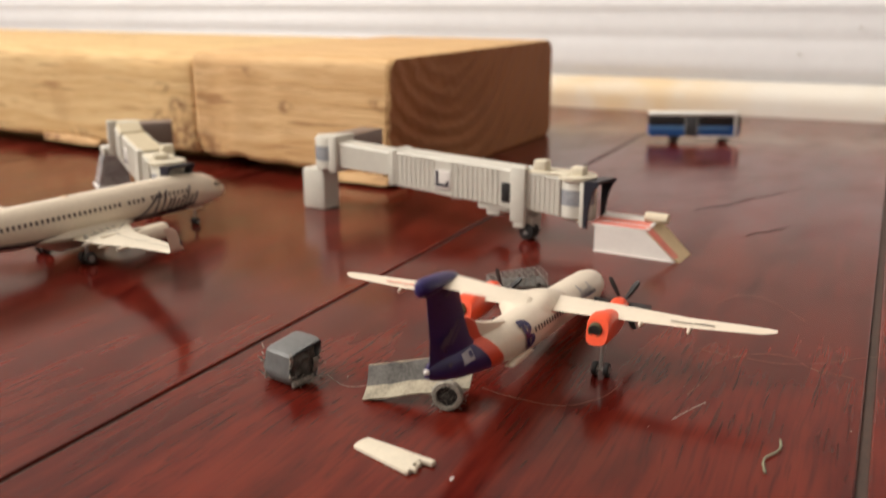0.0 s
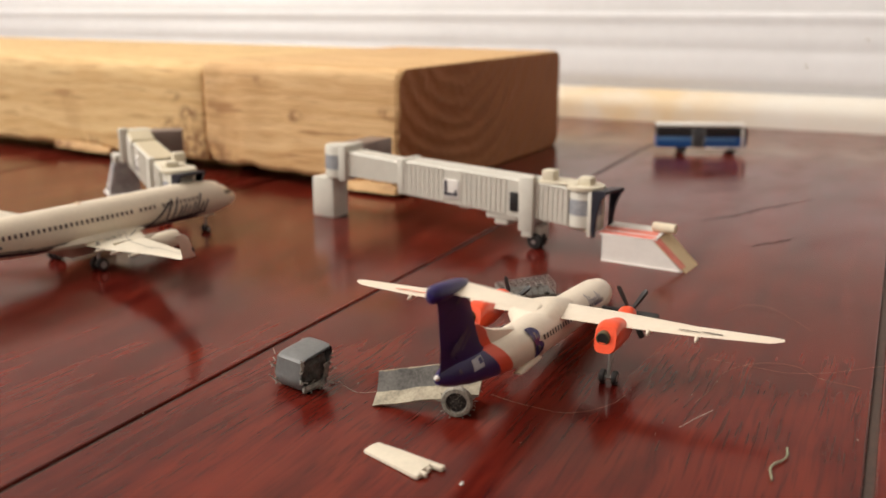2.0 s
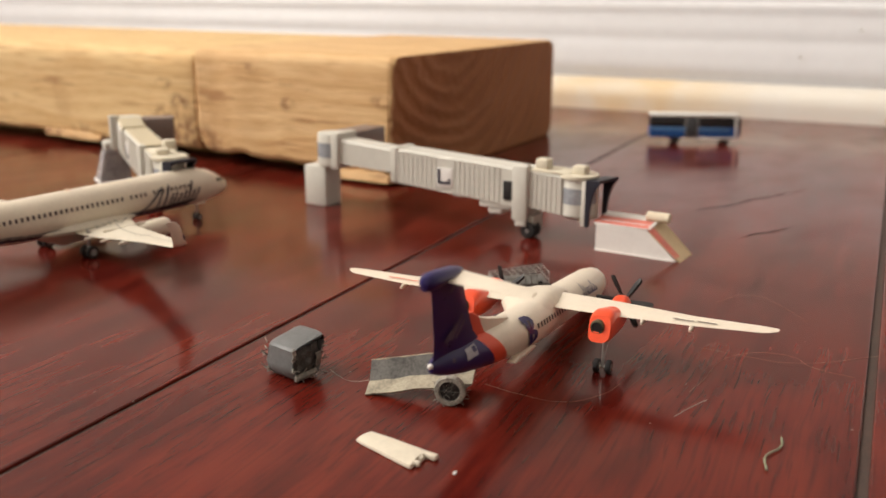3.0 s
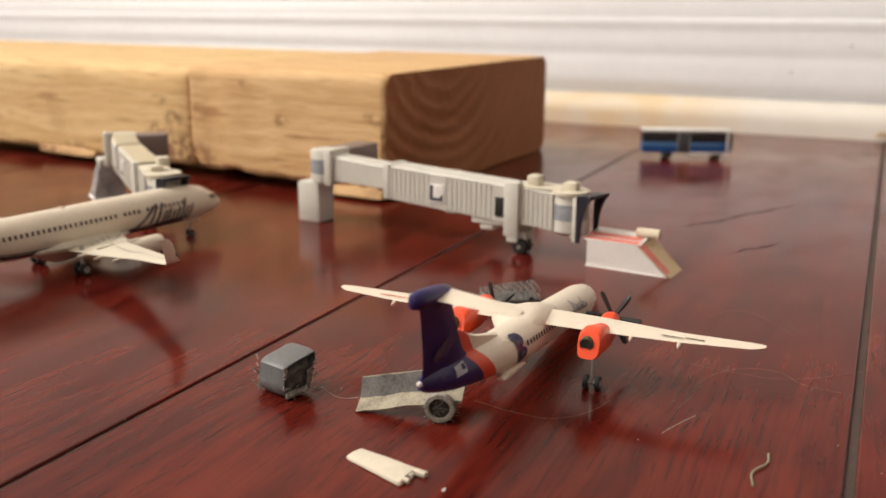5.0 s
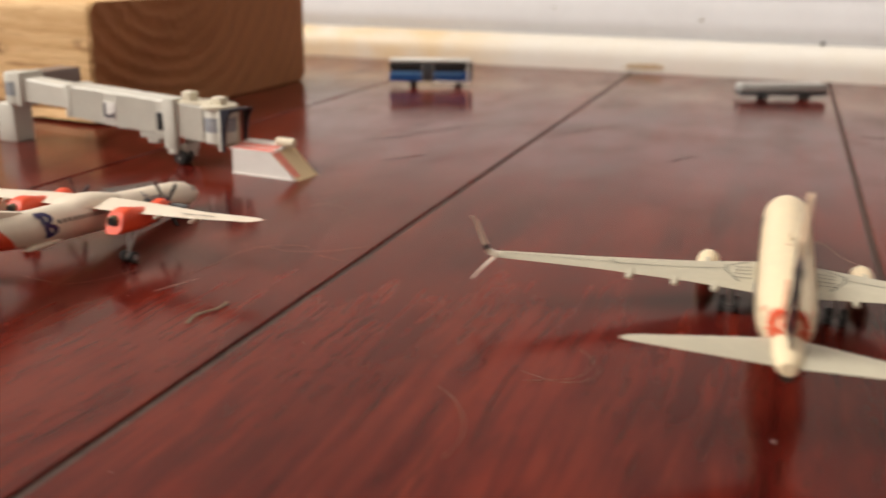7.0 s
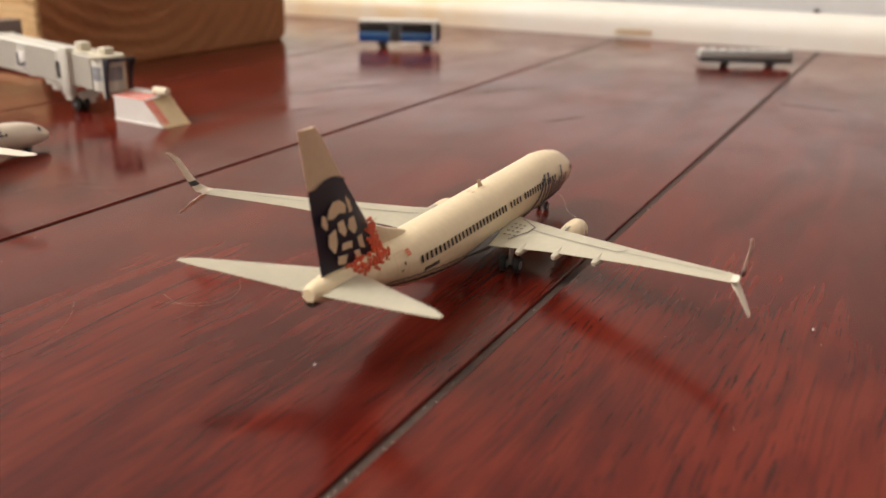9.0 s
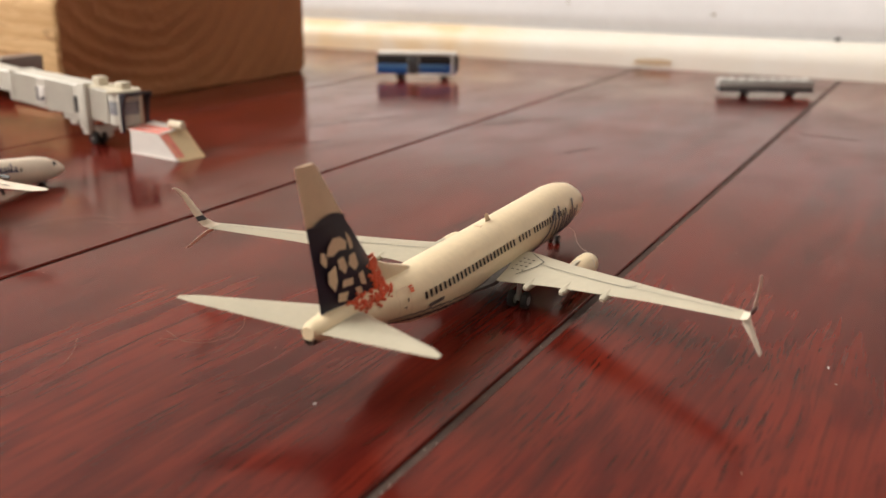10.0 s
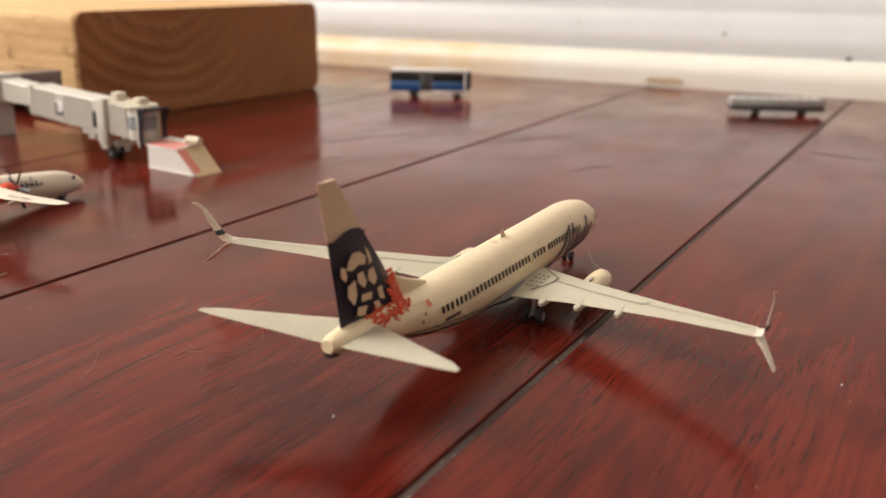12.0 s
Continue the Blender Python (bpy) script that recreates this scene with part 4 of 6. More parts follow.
def turboprop(m, kx, ky, kz):
    # it stands nose-low
    sec = [(0.0, 1.08, 0.05, 0.05), (0.3, 1.13, 0.4, 0.4), (1.0, 1.28, 0.75, 0.75), (2.2, 1.46, 1.1, 1.08), (3.6, 1.58, 1.3, 1.24), (5.0, 1.68, 1.35, 1.27), (12.0, 2.32, 1.35, 1.3), (19.5, 3.0, 1.35, 1.35),
           (22.5, 3.25, 1.27, 1.27), (25.5, 3.56, 1.06, 1.11), (28.5, 3.93, 0.80, 0.93), (30.4, 4.22, 0.58, 0.74), (31.5, 4.38, 0.38, 0.54), (32.2, 4.48, 0.18, 0.30)]
    hull = Hull(sec, 15.4, kx, ky, kz, bend=-0.67)
    root = thing("model_turboprop", m, "cream turboprop model with violet tail, orange nacelles and one tailplane missing", "model airplane", "model airplanes")
    hull_paint = turboprop_paint(ky)
    part("fuselage", hull.tube(), hull_paint, root)
    # wing-to-body fairing
    rings = [[hull.put(rw * math.cos(2 * math.pi * i / 16) * (1.0 if math.cos(2 * math.pi * i / 16) > 0 else wide), s, 3.35 + rh * math.sin(2 * math.pi * i / 16)) for i in range(16)] for s, rw, rh, wide in ((11.2, 0.3, 0.1, 1), (12.2, 0.8, 0.35, 1), (13.2, 0.95, 0.62, 1.3), (14.2, 1.08, 0.85, 1.75), (15.4, 1.14, 0.98, 2.1), (16.4, 1.14, 0.98, 2.15), (17.2, 1.12, 0.92, 1.85), (18.2, 1.06, 0.82, 1.5), (19.6, 0.98, 0.72, 1.3), (21.2, 0.95, 0.5, 1), (23.0, 0.5, 0.3, 1))]
    part("wing_fairing", loft(bmesh.new(), rings), M["ivory"], root)
    for hand in (1, -1):
        w = part("wing", foil(hull, [(hand * 0.0, 3.5, 13.15, 16.35, 0.45), (hand * 4.6, 3.52, 13.6, 16.4, 0.42), (hand * 9.5, 3.58, 14.5, 16.3, 0.28), (hand * 13.6, 3.64, 14.6, 15.8, 0.18), (hand * 14.0, 3.65, 14.65, 15.6, 0.15), (hand * 14.45, 3.66, 14.75, 15.15, 0.08)]), M["ivory"], root)
        for x in (6.7, 9.6):
            part("flap_fairing", loft(bmesh.new(), [[hull.put(hand * x + r * math.cos(2 * math.pi * i / 8), s, 3.4 + r * 1.4 * math.sin(2 * math.pi * i / 8)) for i in range(8)] for s, r in ((14.6, 0.05), (15.4, 0.14), (16.3, 0.15), (16.8, 0.05))]), M["ivory"], w)
        bm = bmesh.new()
        for x0, x1, s0 in ((8.4, 9.7, 15.68), (9.8, 11.0, 15.58)):
            bm.faces.new([bm.verts.new(hull.put(hand * x, s, 3.735)) for x, s in ((x0, s0), (x1, s0 + 0.03), (x1, s0 + 0.17), (x0, s0 + 0.14))])
        part("wing_marking", bm, M["faintwindow"] if hand > 0 else M["red"], w)
        pod_x = 4.6 if hand > 0 else -4.2
        # nacelle: oval pod ending in an exhaust, with the gear bay below
        rings = []
        for s, z, rw, rh, p in ((12.0, 3.22, 0.28, 0.28, 1.0), (12.25, 3.23, 0.5, 0.48, 1.0), (12.8, 3.25, 0.62, 0.6, 0.95), (13.4, 3.05, 0.68, 0.64, 0.9), (14.2, 2.95, 0.72, 0.7, 0.85), (15.2, 2.95, 0.76, 0.76, 0.75), (16.2, 3.08, 0.76, 0.84, 0.65), (17.0, 3.22, 0.76, 0.90, 0.6), (17.8, 3.29, 0.75, 0.86, 0.55), (18.3, 3.29, 0.73, 0.81, 0.55), (18.6, 3.28, 0.66, 0.72, 0.58)):
            ring = []
            for i in range(24):
                c, d = math.cos(2 * math.pi * i / 24), math.sin(2 * math.pi * i / 24)
                ring.append(hull.put(pod_x + rw * math.copysign(abs(c) ** p, c), s + (-0.45 * d if s > 17.6 else 0.0), z + rh * math.copysign(abs(d) ** p, d)))
            rings.append(ring)
        nac = part("nacelle", loft(bmesh.new(), rings), M["orange"], root, "orange-red engine pod")
        # round exhaust port, flush with the slanted back of the pod
        c = hull.put(pod_x - 0.14, 18.62, 3.36)
        bm = lathe(bmesh.new(), [(0.4 * ky, 0.44 * kz), (-0.06 * ky, 0.42 * kz), (-0.10 * ky, 0.34 * kz), (0.10 * ky, 0.31 * kz)], c, 'y', 18)
        part("exhaust", bm, M["port_ring"], nac, "olive ring of the exhaust port")
        part("exhaust_core", lathe(bmesh.new(), [(0.2 * ky, 0.34 * kz), (-0.04 * ky, 0.34 * kz), (-0.05 * ky, 0.12 * kz)], c, 'y', 14), M["black"], nac)
        # propeller
        c = hull.put(pod_x, 11.9, 3.2) if hand > 0 else hull.put(pod_x + 0.4, 11.8, 2.65)
        spin = part("spinner", lathe(bmesh.new(), [(-0.2 * ky, 0.3 * kz), (0.1 * ky, 0.27 * kz), (0.45 * ky, 0.14 * kz), (0.6 * ky, 0.03 * kz)], c, 'y', 14), M["orange"], root)
        for i in range(6):
            a = radians((-2 if hand > 0 else 44) + 60 * i)
            d, n = Vector((math.cos(a), 0, math.sin(a))), Vector((-math.sin(a), 0, math.cos(a)))
            rings = []
            for r, wd in ((0.25, 0.1), (0.7, 0.15), (1.3, 0.18), (1.8, 0.17), (1.9, 0.09)):
                o = c + d * r * kz
                rings.append([o + n * wd * kz + Vector((0, 0.06 * ky, 0)), o + n * wd * kz * 0.2 + Vector((0, 0.1 * ky, 0)), o - n * wd * kz + Vector((0, -0.06 * ky, 0)), o - n * wd * kz * 0.2 + Vector((0, -0.1 * ky, 0))])
            part("propeller_blade", loft(bmesh.new(), rings), M["black"], spin)
        leg = part("main_gear_leg", rod(rod(bmesh.new(), hull.put(pod_x, 17.2, 0.44), hull.put(pod_x, 16.9, 2.6), 0.13 * kz), hull.put((pod_x - 0.45), 17.2, 0.44), hull.put((pod_x + 0.45), 17.2, 0.44), 0.12 * kz), M["metal"], root)
        part("drag_strut", rod(bmesh.new(), hull.put(pod_x, 17.1, 0.9), hull.put(pod_x, 15.9, 2.2), 0.09 * kz), M["metal"], leg)
        for dx in (-0.38, 0.38):
            wheel(leg, hull, pod_x + dx, 17.2, 0.44, 0.32)
        s = 6.2
        while s < 20.4:
            bm = bmesh.new()
            zc = hull.at(s)[1]
            hull.quad(bm, s, s + 0.22, zc + 0.26, zc + 0.54, hand)
            part("cabin_window", bm, M["window"], root)
            s += 0.56
        # violet emblem behind the windows: an upright bar with two rounded lobes
        bm = bmesh.new()
        for z0, z1, s0 in ((2.62, 3.1, 21.75), (3.1, 3.6, 21.85), (3.6, 4.1, 21.98), (4.02, 4.3, 22.2)):
            hull.quad(bm, s0 - 0.42, s0, z0, z1, hand, 0.09, cut=2)
        for z0, z1, r, at in ((3.42, 4.28, 0.95, 21.75), (2.58, 3.52, 1.02, 21.55)):
            mid, rz = (z0 + z1) / 2, (z1 - z0) / 2
            for i in range(8):
                a0, a1 = -math.pi / 2 + math.pi * i / 8, -math.pi / 2 + math.pi * (i + 1) / 8
                q = []
                for a, f in ((a0, 1.0), (a1, 1.0), (a1, 0.5), (a0, 0.5)):
                    q.append(bm.verts.new(hull.side(at - r * f * math.cos(a), mid + rz * f * math.sin(a), hand, 0.08)))
                bm.faces.new(q)
        part("emblem", bm, M["violet"], root, "violet bar with two round lobes")
        for s0, z0, h in ((9.6, 2.55, 0.60), (9.2, 2.52, 0.42), (8.8, 2.50, 0.22), (8.5, 2.48, 0.20), (8.1, 2.45, 0.20), (7.7, 2.40, 0.24), (7.3, 2.36, 0.48), (6.9, 2.34, 0.2)):
            bm = bmesh.new()
            hull.stroke(bm, [(s0, z0), (s0 - 0.12, z0 + h)], 0.13, hand)
            part("nose_stroke", bm, M["violet"], root)
        bm = bmesh.new()
        hull.stroke(bm, [(8.6, 2.36), (6.6, 2.14)], 0.1, hand)
        part("nose_stroke", bm, M["violet"], root)
        bm = bmesh.new()
        hull.quad(bm, 1.6, 2.2, 1.84, 2.14, hand, 0.04)
        part("cockpit_window", bm, M["window"], root)
        bm = bmesh.new()
        hull.quad(bm, 28.2, 29.35, 4.08, 4.62, hand, 0.07, cut=3)
        label = part("tail_label", bm, M["label"], root, "small pale rectangle")
        bm = bmesh.new()
        hull.quad(bm, 28.32, 28.7, 4.3, 4.56, hand, 0.11)
        part("label_mark", bm, M["violet"], label)
        bm = bmesh.new()
        hull.quad(bm, 30.5, 30.75, 4.35, 4.55, hand, 0.08)
        part("faded_mark", bm, M["smudge"], root)
    part("belly_pod", loft(bmesh.new(), [[hull.put(0.85 + 0.28 * math.cos(2 * math.pi * i / 10), s, 2.05 + r * math.sin(2 * math.pi * i / 10)) for i in range(10)] for s, r in ((20.0, 0.05), (20.8, 0.25), (22.6, 0.25), (23.4, 0.05))]), M["ivory"], root)
    # violet fin with a bullet on top; only the right half of the tailplane is left
    part("fin", foil(hull, [(0.0, 4.1, 25.9, 31.9, 0.95), (0.07, 4.7, 26.9, 32.1, 0.74), (0.2, 5.3, 27.7, 32.25, 0.58), (0.38, 6.2, 28.5, 32.6, 0.5), (0.85, 8.5, 30.4, 33.8, 0.44), (1.0, 9.75, 31.3, 34.4, 0.42)], upright=True), M["violet"], root, "deep violet fin")
    for hand in (1, -1):
        bm = bmesh.new()
        for (a, z0), (b, z1), w in (((29.6, 5.5), (30.3, 6.5), 0.3), ((30.1, 5.6), (30.9, 6.9), 0.35), ((30.7, 5.5), (31.4, 6.6), 0.25), ((31.2, 5.7), (31.7, 6.3), 0.2), ((31.9, 8.6), (32.3, 9.0), 0.3)):
            bm.faces.new([bm.verts.new(hull.put(0.2 + 0.2 * (z - 5.3) + hand * 0.25, q, z)) for q, z in ((b - w / 2, z0), (b + w / 2, z0 + 0.1), (a + w / 2, z1), (a - w / 2, z1 - 0.1))])
        part("faded_mark", bm, M["smudge"], root, "faded slanting lavender mark")
    part("fin_cap", loft(bmesh.new(), [[hull.put(1.0 + rw * math.cos(2 * math.pi * i / 14), s, z + rh * math.sin(2 * math.pi * i / 14)) for i in range(14)] for s, z, rw, rh in ((30.9, 9.45, 0.08, 0.08), (31.2, 9.5, 0.3, 0.22), (32.0, 9.58, 0.46, 0.32), (33.4, 9.66, 0.5, 0.40), (34.5, 9.68, 0.46, 0.46), (34.85, 9.66, 0.3, 0.38), (34.95, 9.66, 0.15, 0.2))]), M["violet"], root)
    part("fin_fillet", foil(hull, [(0, 3.9, 20.6, 29.6, 0.8), (0.03, 4.5, 22.2, 29.6, 0.7), (0.06, 4.9, 23.8, 29.6, 0.6), (0.12, 5.3, 25.4, 29.8, 0.5), (0.25, 5.8, 26.9, 30.0, 0.4), (0.4, 6.5, 28.4, 30.2, 0.3)], upright=True), hull_paint, root)
    part("tailplane", foil(hull, [(1.15, 9.42, 31.2, 33.2, 0.40), (3.3, 9.36, 31.75, 33.45, 0.34), (5.4, 9.3, 32.3, 33.6, 0.24), (5.6, 9.3, 32.6, 33.5, 0.1)]), M["ivory"], root, "remaining half of the tailplane")
    part("tail_light", lathe(bmesh.new(), [(0, 0.16 * kz), (-0.2 * ky, 0.15 * kz), (-0.3 * ky, 0.05 * kz)], hull.put(0, 32.1, 4.56), 'y', 10), M["paper"], root, "tiny white tail light")
    leg = part("nose_gear_leg", rod(bmesh.new(), hull.put(0, 3.0, 0.35), hull.put(0, 3.1, 1.3), 0.12 * kz), M["metal"], root)
    for dx in (-0.25, 0.25):
        wheel(leg, hull, dx, 3.0, 0.35, 0.28)
    return root


turboprop(pose(-0.0254, 0.1307, 0, 0, 0, 1.0), 0.00248, 0.00225, 0.00248)

# ---- boarding bridges (millimetres along the bridge) ----


def boarding_bridge(m, label, d, reach, turn, clear=False):
    """d: how far the outer tunnel is drawn in; reach and turn of the corridor to the terminal; clear: a see-through foot."""
    u = 0.00108
    root = thing("boarding_bridge", m, label, "boarding bridge", "boarding bridges")
    W, lean = 7.0, 1.2 if clear else 0.0
    def pb(name, x0, x1, y0, y1, z0, z1, material, parent, bev=0.25, lab=""):
        if x0 > 20:
            x0, x1 = x0 + d, x1 + d
        return part(name, box(x0 * u, x1 * u, y0 * u, y1 * u, z0 * u, z1 * u, bev * u), M[material], parent, lab)
    if clear:
        foot = part("pedestal", loft(bmesh.new(), [[(x * u, y * u, z * u) for x, y in ((x0, y0), (x1, y0), (x1, y1), (x0, y1))] for z, x0, x1, y0, y1 in ((0, -8.0, 0.5, -5.5, 3.0), (2.0, -7.6, 0.3, -5.2, 3.0), (8.0, -6.2, 0.2, -3.8, 3.0), (9.6, -5.6, 0.0, -3.2, 3.0))]), M["clear"], root, "scuffed see-through foot")
        part("foot_core", lathe(bmesh.new(), [(0.6 * u, 2.2 * u), (6.5 * u, 1.2 * u)], (-3.6 * u, -1.4 * u, 0), 'z', 14), M["shade_smoke"], foot)
        pb("foot_cap", -5.8, 0.2, -3.4, 3.2, 9.6, 11.6, "plastic", foot, 0.5)
        pb("foot_plate", -8.4, 0.8, -5.9, 3.2, 0, 0.7, "paper", foot, 0.2)
    else:
        pb("pedestal", -6.4, 0.4, 0, 6.2, 0, 10.2, "plastic", root, 0.4)
    rot = part("rotunda", lathe(bmesh.new(), [(10.2 * u, 3.6 * u), (10.6 * u, 4.0 * u), (17.9 * u, 4.0 * u), (18.5 * u, 3.7 * u)], (0.5 * u, 3.5 * u, 0), 'z', 24), M["plastic"], root)
    part("rotunda_glazing", lathe(bmesh.new(), [(12.6 * u, 4.05 * u), (16.2 * u, 4.05 * u)], (0.5 * u, 3.5 * u, 0), 'z', 24), M["glass"], rot, "smoky window band")
    if clear:
        panel = pb("end_panel", 2.6, 4.8, -2.2, 0.4, 10.0, 19.4, "plastic", root, 0.3)
        pb("end_panel_head", 2.7, 4.7, 0.4, 7.4, 10.0, 18.0, "plastic", panel, 0.2)
    else:
        pb("end_panel", 2.6, 4.8, -0.4, 7.4, 10.0, 18.9, "plastic", root, 0.3)
    # tunnel sections slope gently down towards the cab
    def slab(name, s0, s1, zt0, zt1, h0, h1, y0, y1, material, parent, ribs=0, skip=()):
        if s0 > 20:
            s0, s1, skip = s0 + d, s1 + d, [(a + d, b + d) for a, b in skip]
        bm = bmesh.new()
        rings = []
        for s, zt, h in ((s0, zt0, h0), (s1, zt1, h1)):
            rings.append([(s * u, y * u, z * u) for y, z in ((y0, zt - h), (y1, zt - h), (y1, zt - 0.5), (y1 - 0.5, zt), (y0 + 0.5, zt), (y0, zt - 0.5))])
        loft(bm, rings)
        ob = part(name, bm, M[material], parent)
        bm2 = bmesh.new()
        for i in range(ribs):
            f = (i + 0.5) / ribs
            s = s0 + (s1 - s0) * f
            if any(a < s < b for a, b in skip):
                continue
            zt, h = zt0 + (zt1 - zt0) * f, h0 + (h1 - h0) * f
            wd = (s1 - s0) / ribs * 0.28
            for ya, yb in ((y0 - 0.15, y0), (y1, y1 + 0.15)):
                add_box(bm2, (s - wd) * u, (s + wd) * u, ya * u, yb * u, (zt - h + 0.2) * u, (zt - 0.3) * u)
        if ribs:
            part("corrugation", bm2, M[material], ob)
        return ob
    if clear:
        inner = slab("inner_tunnel", 4.5, 22.0 + d * 0.6, 18.2, 16.5, 7.4, 6.5, -0.5, W - 0.4, "plastic", root)
        # thin slab added on the roof: its tan colour paints the roof's shade
        slab("roof_panel", 4.5, 22.0 + d * 0.6, 18.9, 17.1, 0.9, 0.8, -0.2, W - 0.7, "plastic_tan", inner)
    else:
        slab("inner_tunnel", 4.5, 22.0 + d * 0.6, 17.4, 16.3, 6.1, 5.5, 0.6, W - 0.6, "plastic", root)
    out = slab("outer_tunnel", 20.8, 54.0, 16.8, 15.4, 8.0, 8.6, 0, W, "plastic", root, 26, ((33.2, 38.0), (50.2, 53.6)))
    if clear:
        # same painted roof shade, on the outer tunnel
        slab("roof_panel", 22.4, 54.0, 17.0, 15.7, 0.6, 0.6, 0.3, W - 0.3, "plastic_tan", out)
    pb("tunnel_collar", 20.6, 22.4, -0.35, W + 0.35, 8.7, 17.0, "plastic", out, 0.2)
    pb("side_panel", 33.6, 37.8, -0.3, 0.1, 9.2, 13.6, "paper", out, 0.05, "white side panel")
    b = bmesh.new()
    for x0, x1, z0, z1 in ((33.9, 34.6, 9.9, 13.4), (33.9, 37.2, 9.9, 10.5), (36.7, 37.3, 9.9, 11.2)):
        add_box(b, (x0 + d) * u, (x1 + d) * u, -0.4 * u, -0.3 * u, z0 * u, z1 * u)
    part("panel_mark", b, M["script"], out, "dark angled mark")
    pb("doorway", 51.0, 53.2, -0.35, 0.1, 8.2, 12.4, "black", out, 0.05, "black door recess")
    pb("underframe", 37.5, 40.2, 0.3, W - 0.3, 7.2, 8.2, "plastic", out, 0.2)
    pb("underframe", 44.6, 52.6, 0.3, W - 0.3, 5.8, 7.4, "plastic", out, 0.3)
    pb("underframe", 46.6, 50.2, 0.6, W - 0.6, 4.4, 6.0, "plastic", out, 0.5)
    for y0, y1, zt in ((-0.9, 0.9, 16.2), (W - 0.9, W + 0.9, 15.2)):
        col = pb("lift_column", 53.4, 57.0, y0, y1, 4.0, zt, "plastic", root, 0.35)
        pb("column_foot", 54.2, 56.8, y0 + 0.2, y1 - 0.2, 2.8, 4.2, "plastic", col, 0.2)
    bog = pb("bogie", 56.4, 58.0, 1.2, W - 1.2, 1.6, 5.0, "plastic", root, 0.3)
    for y in (0.8, 2.8):
        c = ((57.0 + d) * u, y * u, 1.8 * u)
        wl = part("wheel", lathe(bmesh.new(), [(-0.8 * u, 1.2 * u), (-0.6 * u, 1.7 * u), (0, 1.8 * u), (0.6 * u, 1.7 * u), (0.8 * u, 1.2 * u)], c, 'y', 18), M["rubber"], bog)
        part("hub", lathe(bmesh.new(), [(-0.85 * u, 0.5 * u), (0.85 * u, 0.5 * u)], c, 'y', 10), M["metal"], wl)
    cab = slab("cab_corridor", 57.0, 65.0, 15.4, 14.8, 8.4, 8.4, 0.2, W - 0.2, "plastic", root, 7)
    cyl = part("cab", lathe(bmesh.new(), [(5.6 * u, 2.6 * u), (6.4 * u, 3.7 * u), (14.2 * u, 3.7 * u), (14.6 * u, 3.5 * u)], ((67.4 + d) * u, (3.4 + lean * 0.6) * u, 0), 'z', 26), M["plastic"], root)
    part("cab_glazing", lathe(bmesh.new(), [(9.0 * u, 3.76 * u), (12.4 * u, 3.76 * u)], ((67.4 + d) * u, (3.4 + lean * 0.6) * u, 0), 'z', 26), M["glass"], cyl, "smoky cab window")
    part("cab_roof", lathe(bmesh.new(), [(14.4 * u, 4.2 * u), (15.1 * u, 4.2 * u), (15.3 * u, 3.8 * u)], ((67.4 + d) * u, (3.4 + lean * 0.6) * u, 0), 'z', 26), M["plastic_warm"], cyl, "warm ivory roof disc")
    part("corridor_roof", box((57.2 + d) * u, (66.5 + d) * u, 0.4 * u, 6.6 * u, 15.0 * u, 15.6 * u, 0.2 * u), M["plastic_warm"], cab)
    # two small units on the cab roof
    for x, y, z in ((58.0, 4.4, 17.6), (64.4, 1.4, 16.6)) if clear else ((58.0, 1.0, 17.8), (66.4, 1.6, 17.0)):
        pb("roof_unit", x, x + 2.9, y, y + 2.9, 15.2, z, "plastic_warm", root, 0.3)
    # flared canopy, an open frame whose outer edge curves in towards the floor
    swing = pose((70.0 + d) * u, (3.4 + lean * 0.6) * u, 0, 0, 0, 24.0 if clear else -10.0)
    edge = ((1.2, 4.6), (2.0, 4.7), (2.1, 6.6), (2.3, 8.6), (2.6, 10.4), (3.1, 12.0), (3.7, 13.3), (4.5, 14.2), (4.5, 14.9), (1.2, 14.6))
    bm = bmesh.new()
    for y0, y1 in ((-3.6, -3.0), (3.0, 3.6)):
        prism(bm, [(a * u, b * u) for a, b in edge], 'y', y0 * u, y1 * u)
    prism(bm, [(1.2 * u, 14.0 * u), (4.4 * u, 14.25 * u), (4.5 * u, 14.9 * u), (1.2 * u, 14.6 * u)], 'y', -3.02 * u, 3.02 * u)
    bmesh.ops.transform(bm, matrix=swing, verts=bm.verts[:])
    part("canopy", bm, M["bellows"], root, "blue-black flared canopy", 25)
    bm = box(-0.9 * u, 0.25 * u, -3.0 * u, 3.0 * u, 5.4 * u, 14.0 * u, 0.1 * u)
    bmesh.ops.transform(bm, matrix=swing, verts=bm.verts[:])
    part("cab_front", bm, M["plastic_warm"], cyl, "pale cab wall inside the canopy")
    bm = box(0.3 * u, 1.2 * u, -3.7 * u, -3.0 * u, 4.8 * u, 14.3 * u, 0.05 * u)
    bmesh.ops.transform(bm, matrix=swing, verts=bm.verts[:])
    part("canopy_edge", bm, M["plastic"], root)
    # corridor from the rotunda to the lumber behind, its shade painted in
    bm = box(-3.4 * u, 3.4 * u, 0, reach * u, 12.0 * u, 18.3 * u, 0.3 * u)
    bmesh.ops.transform(bm, matrix=pose(1.0 * u, 5.0 * u, 0, 0, 0, turn), verts=bm.verts[:])
    part("terminal_corridor", bm, M["shade_smoke"], root, "grey corridor stub, shade in its colour")
    return root


boarding_bridge(pose(-0.1141, 0.2043, 0, 0, 0, -6.7), "ivory plastic boarding bridge model with ribbed tunnel and black canopy", 0.0, 16.0, 3.0)
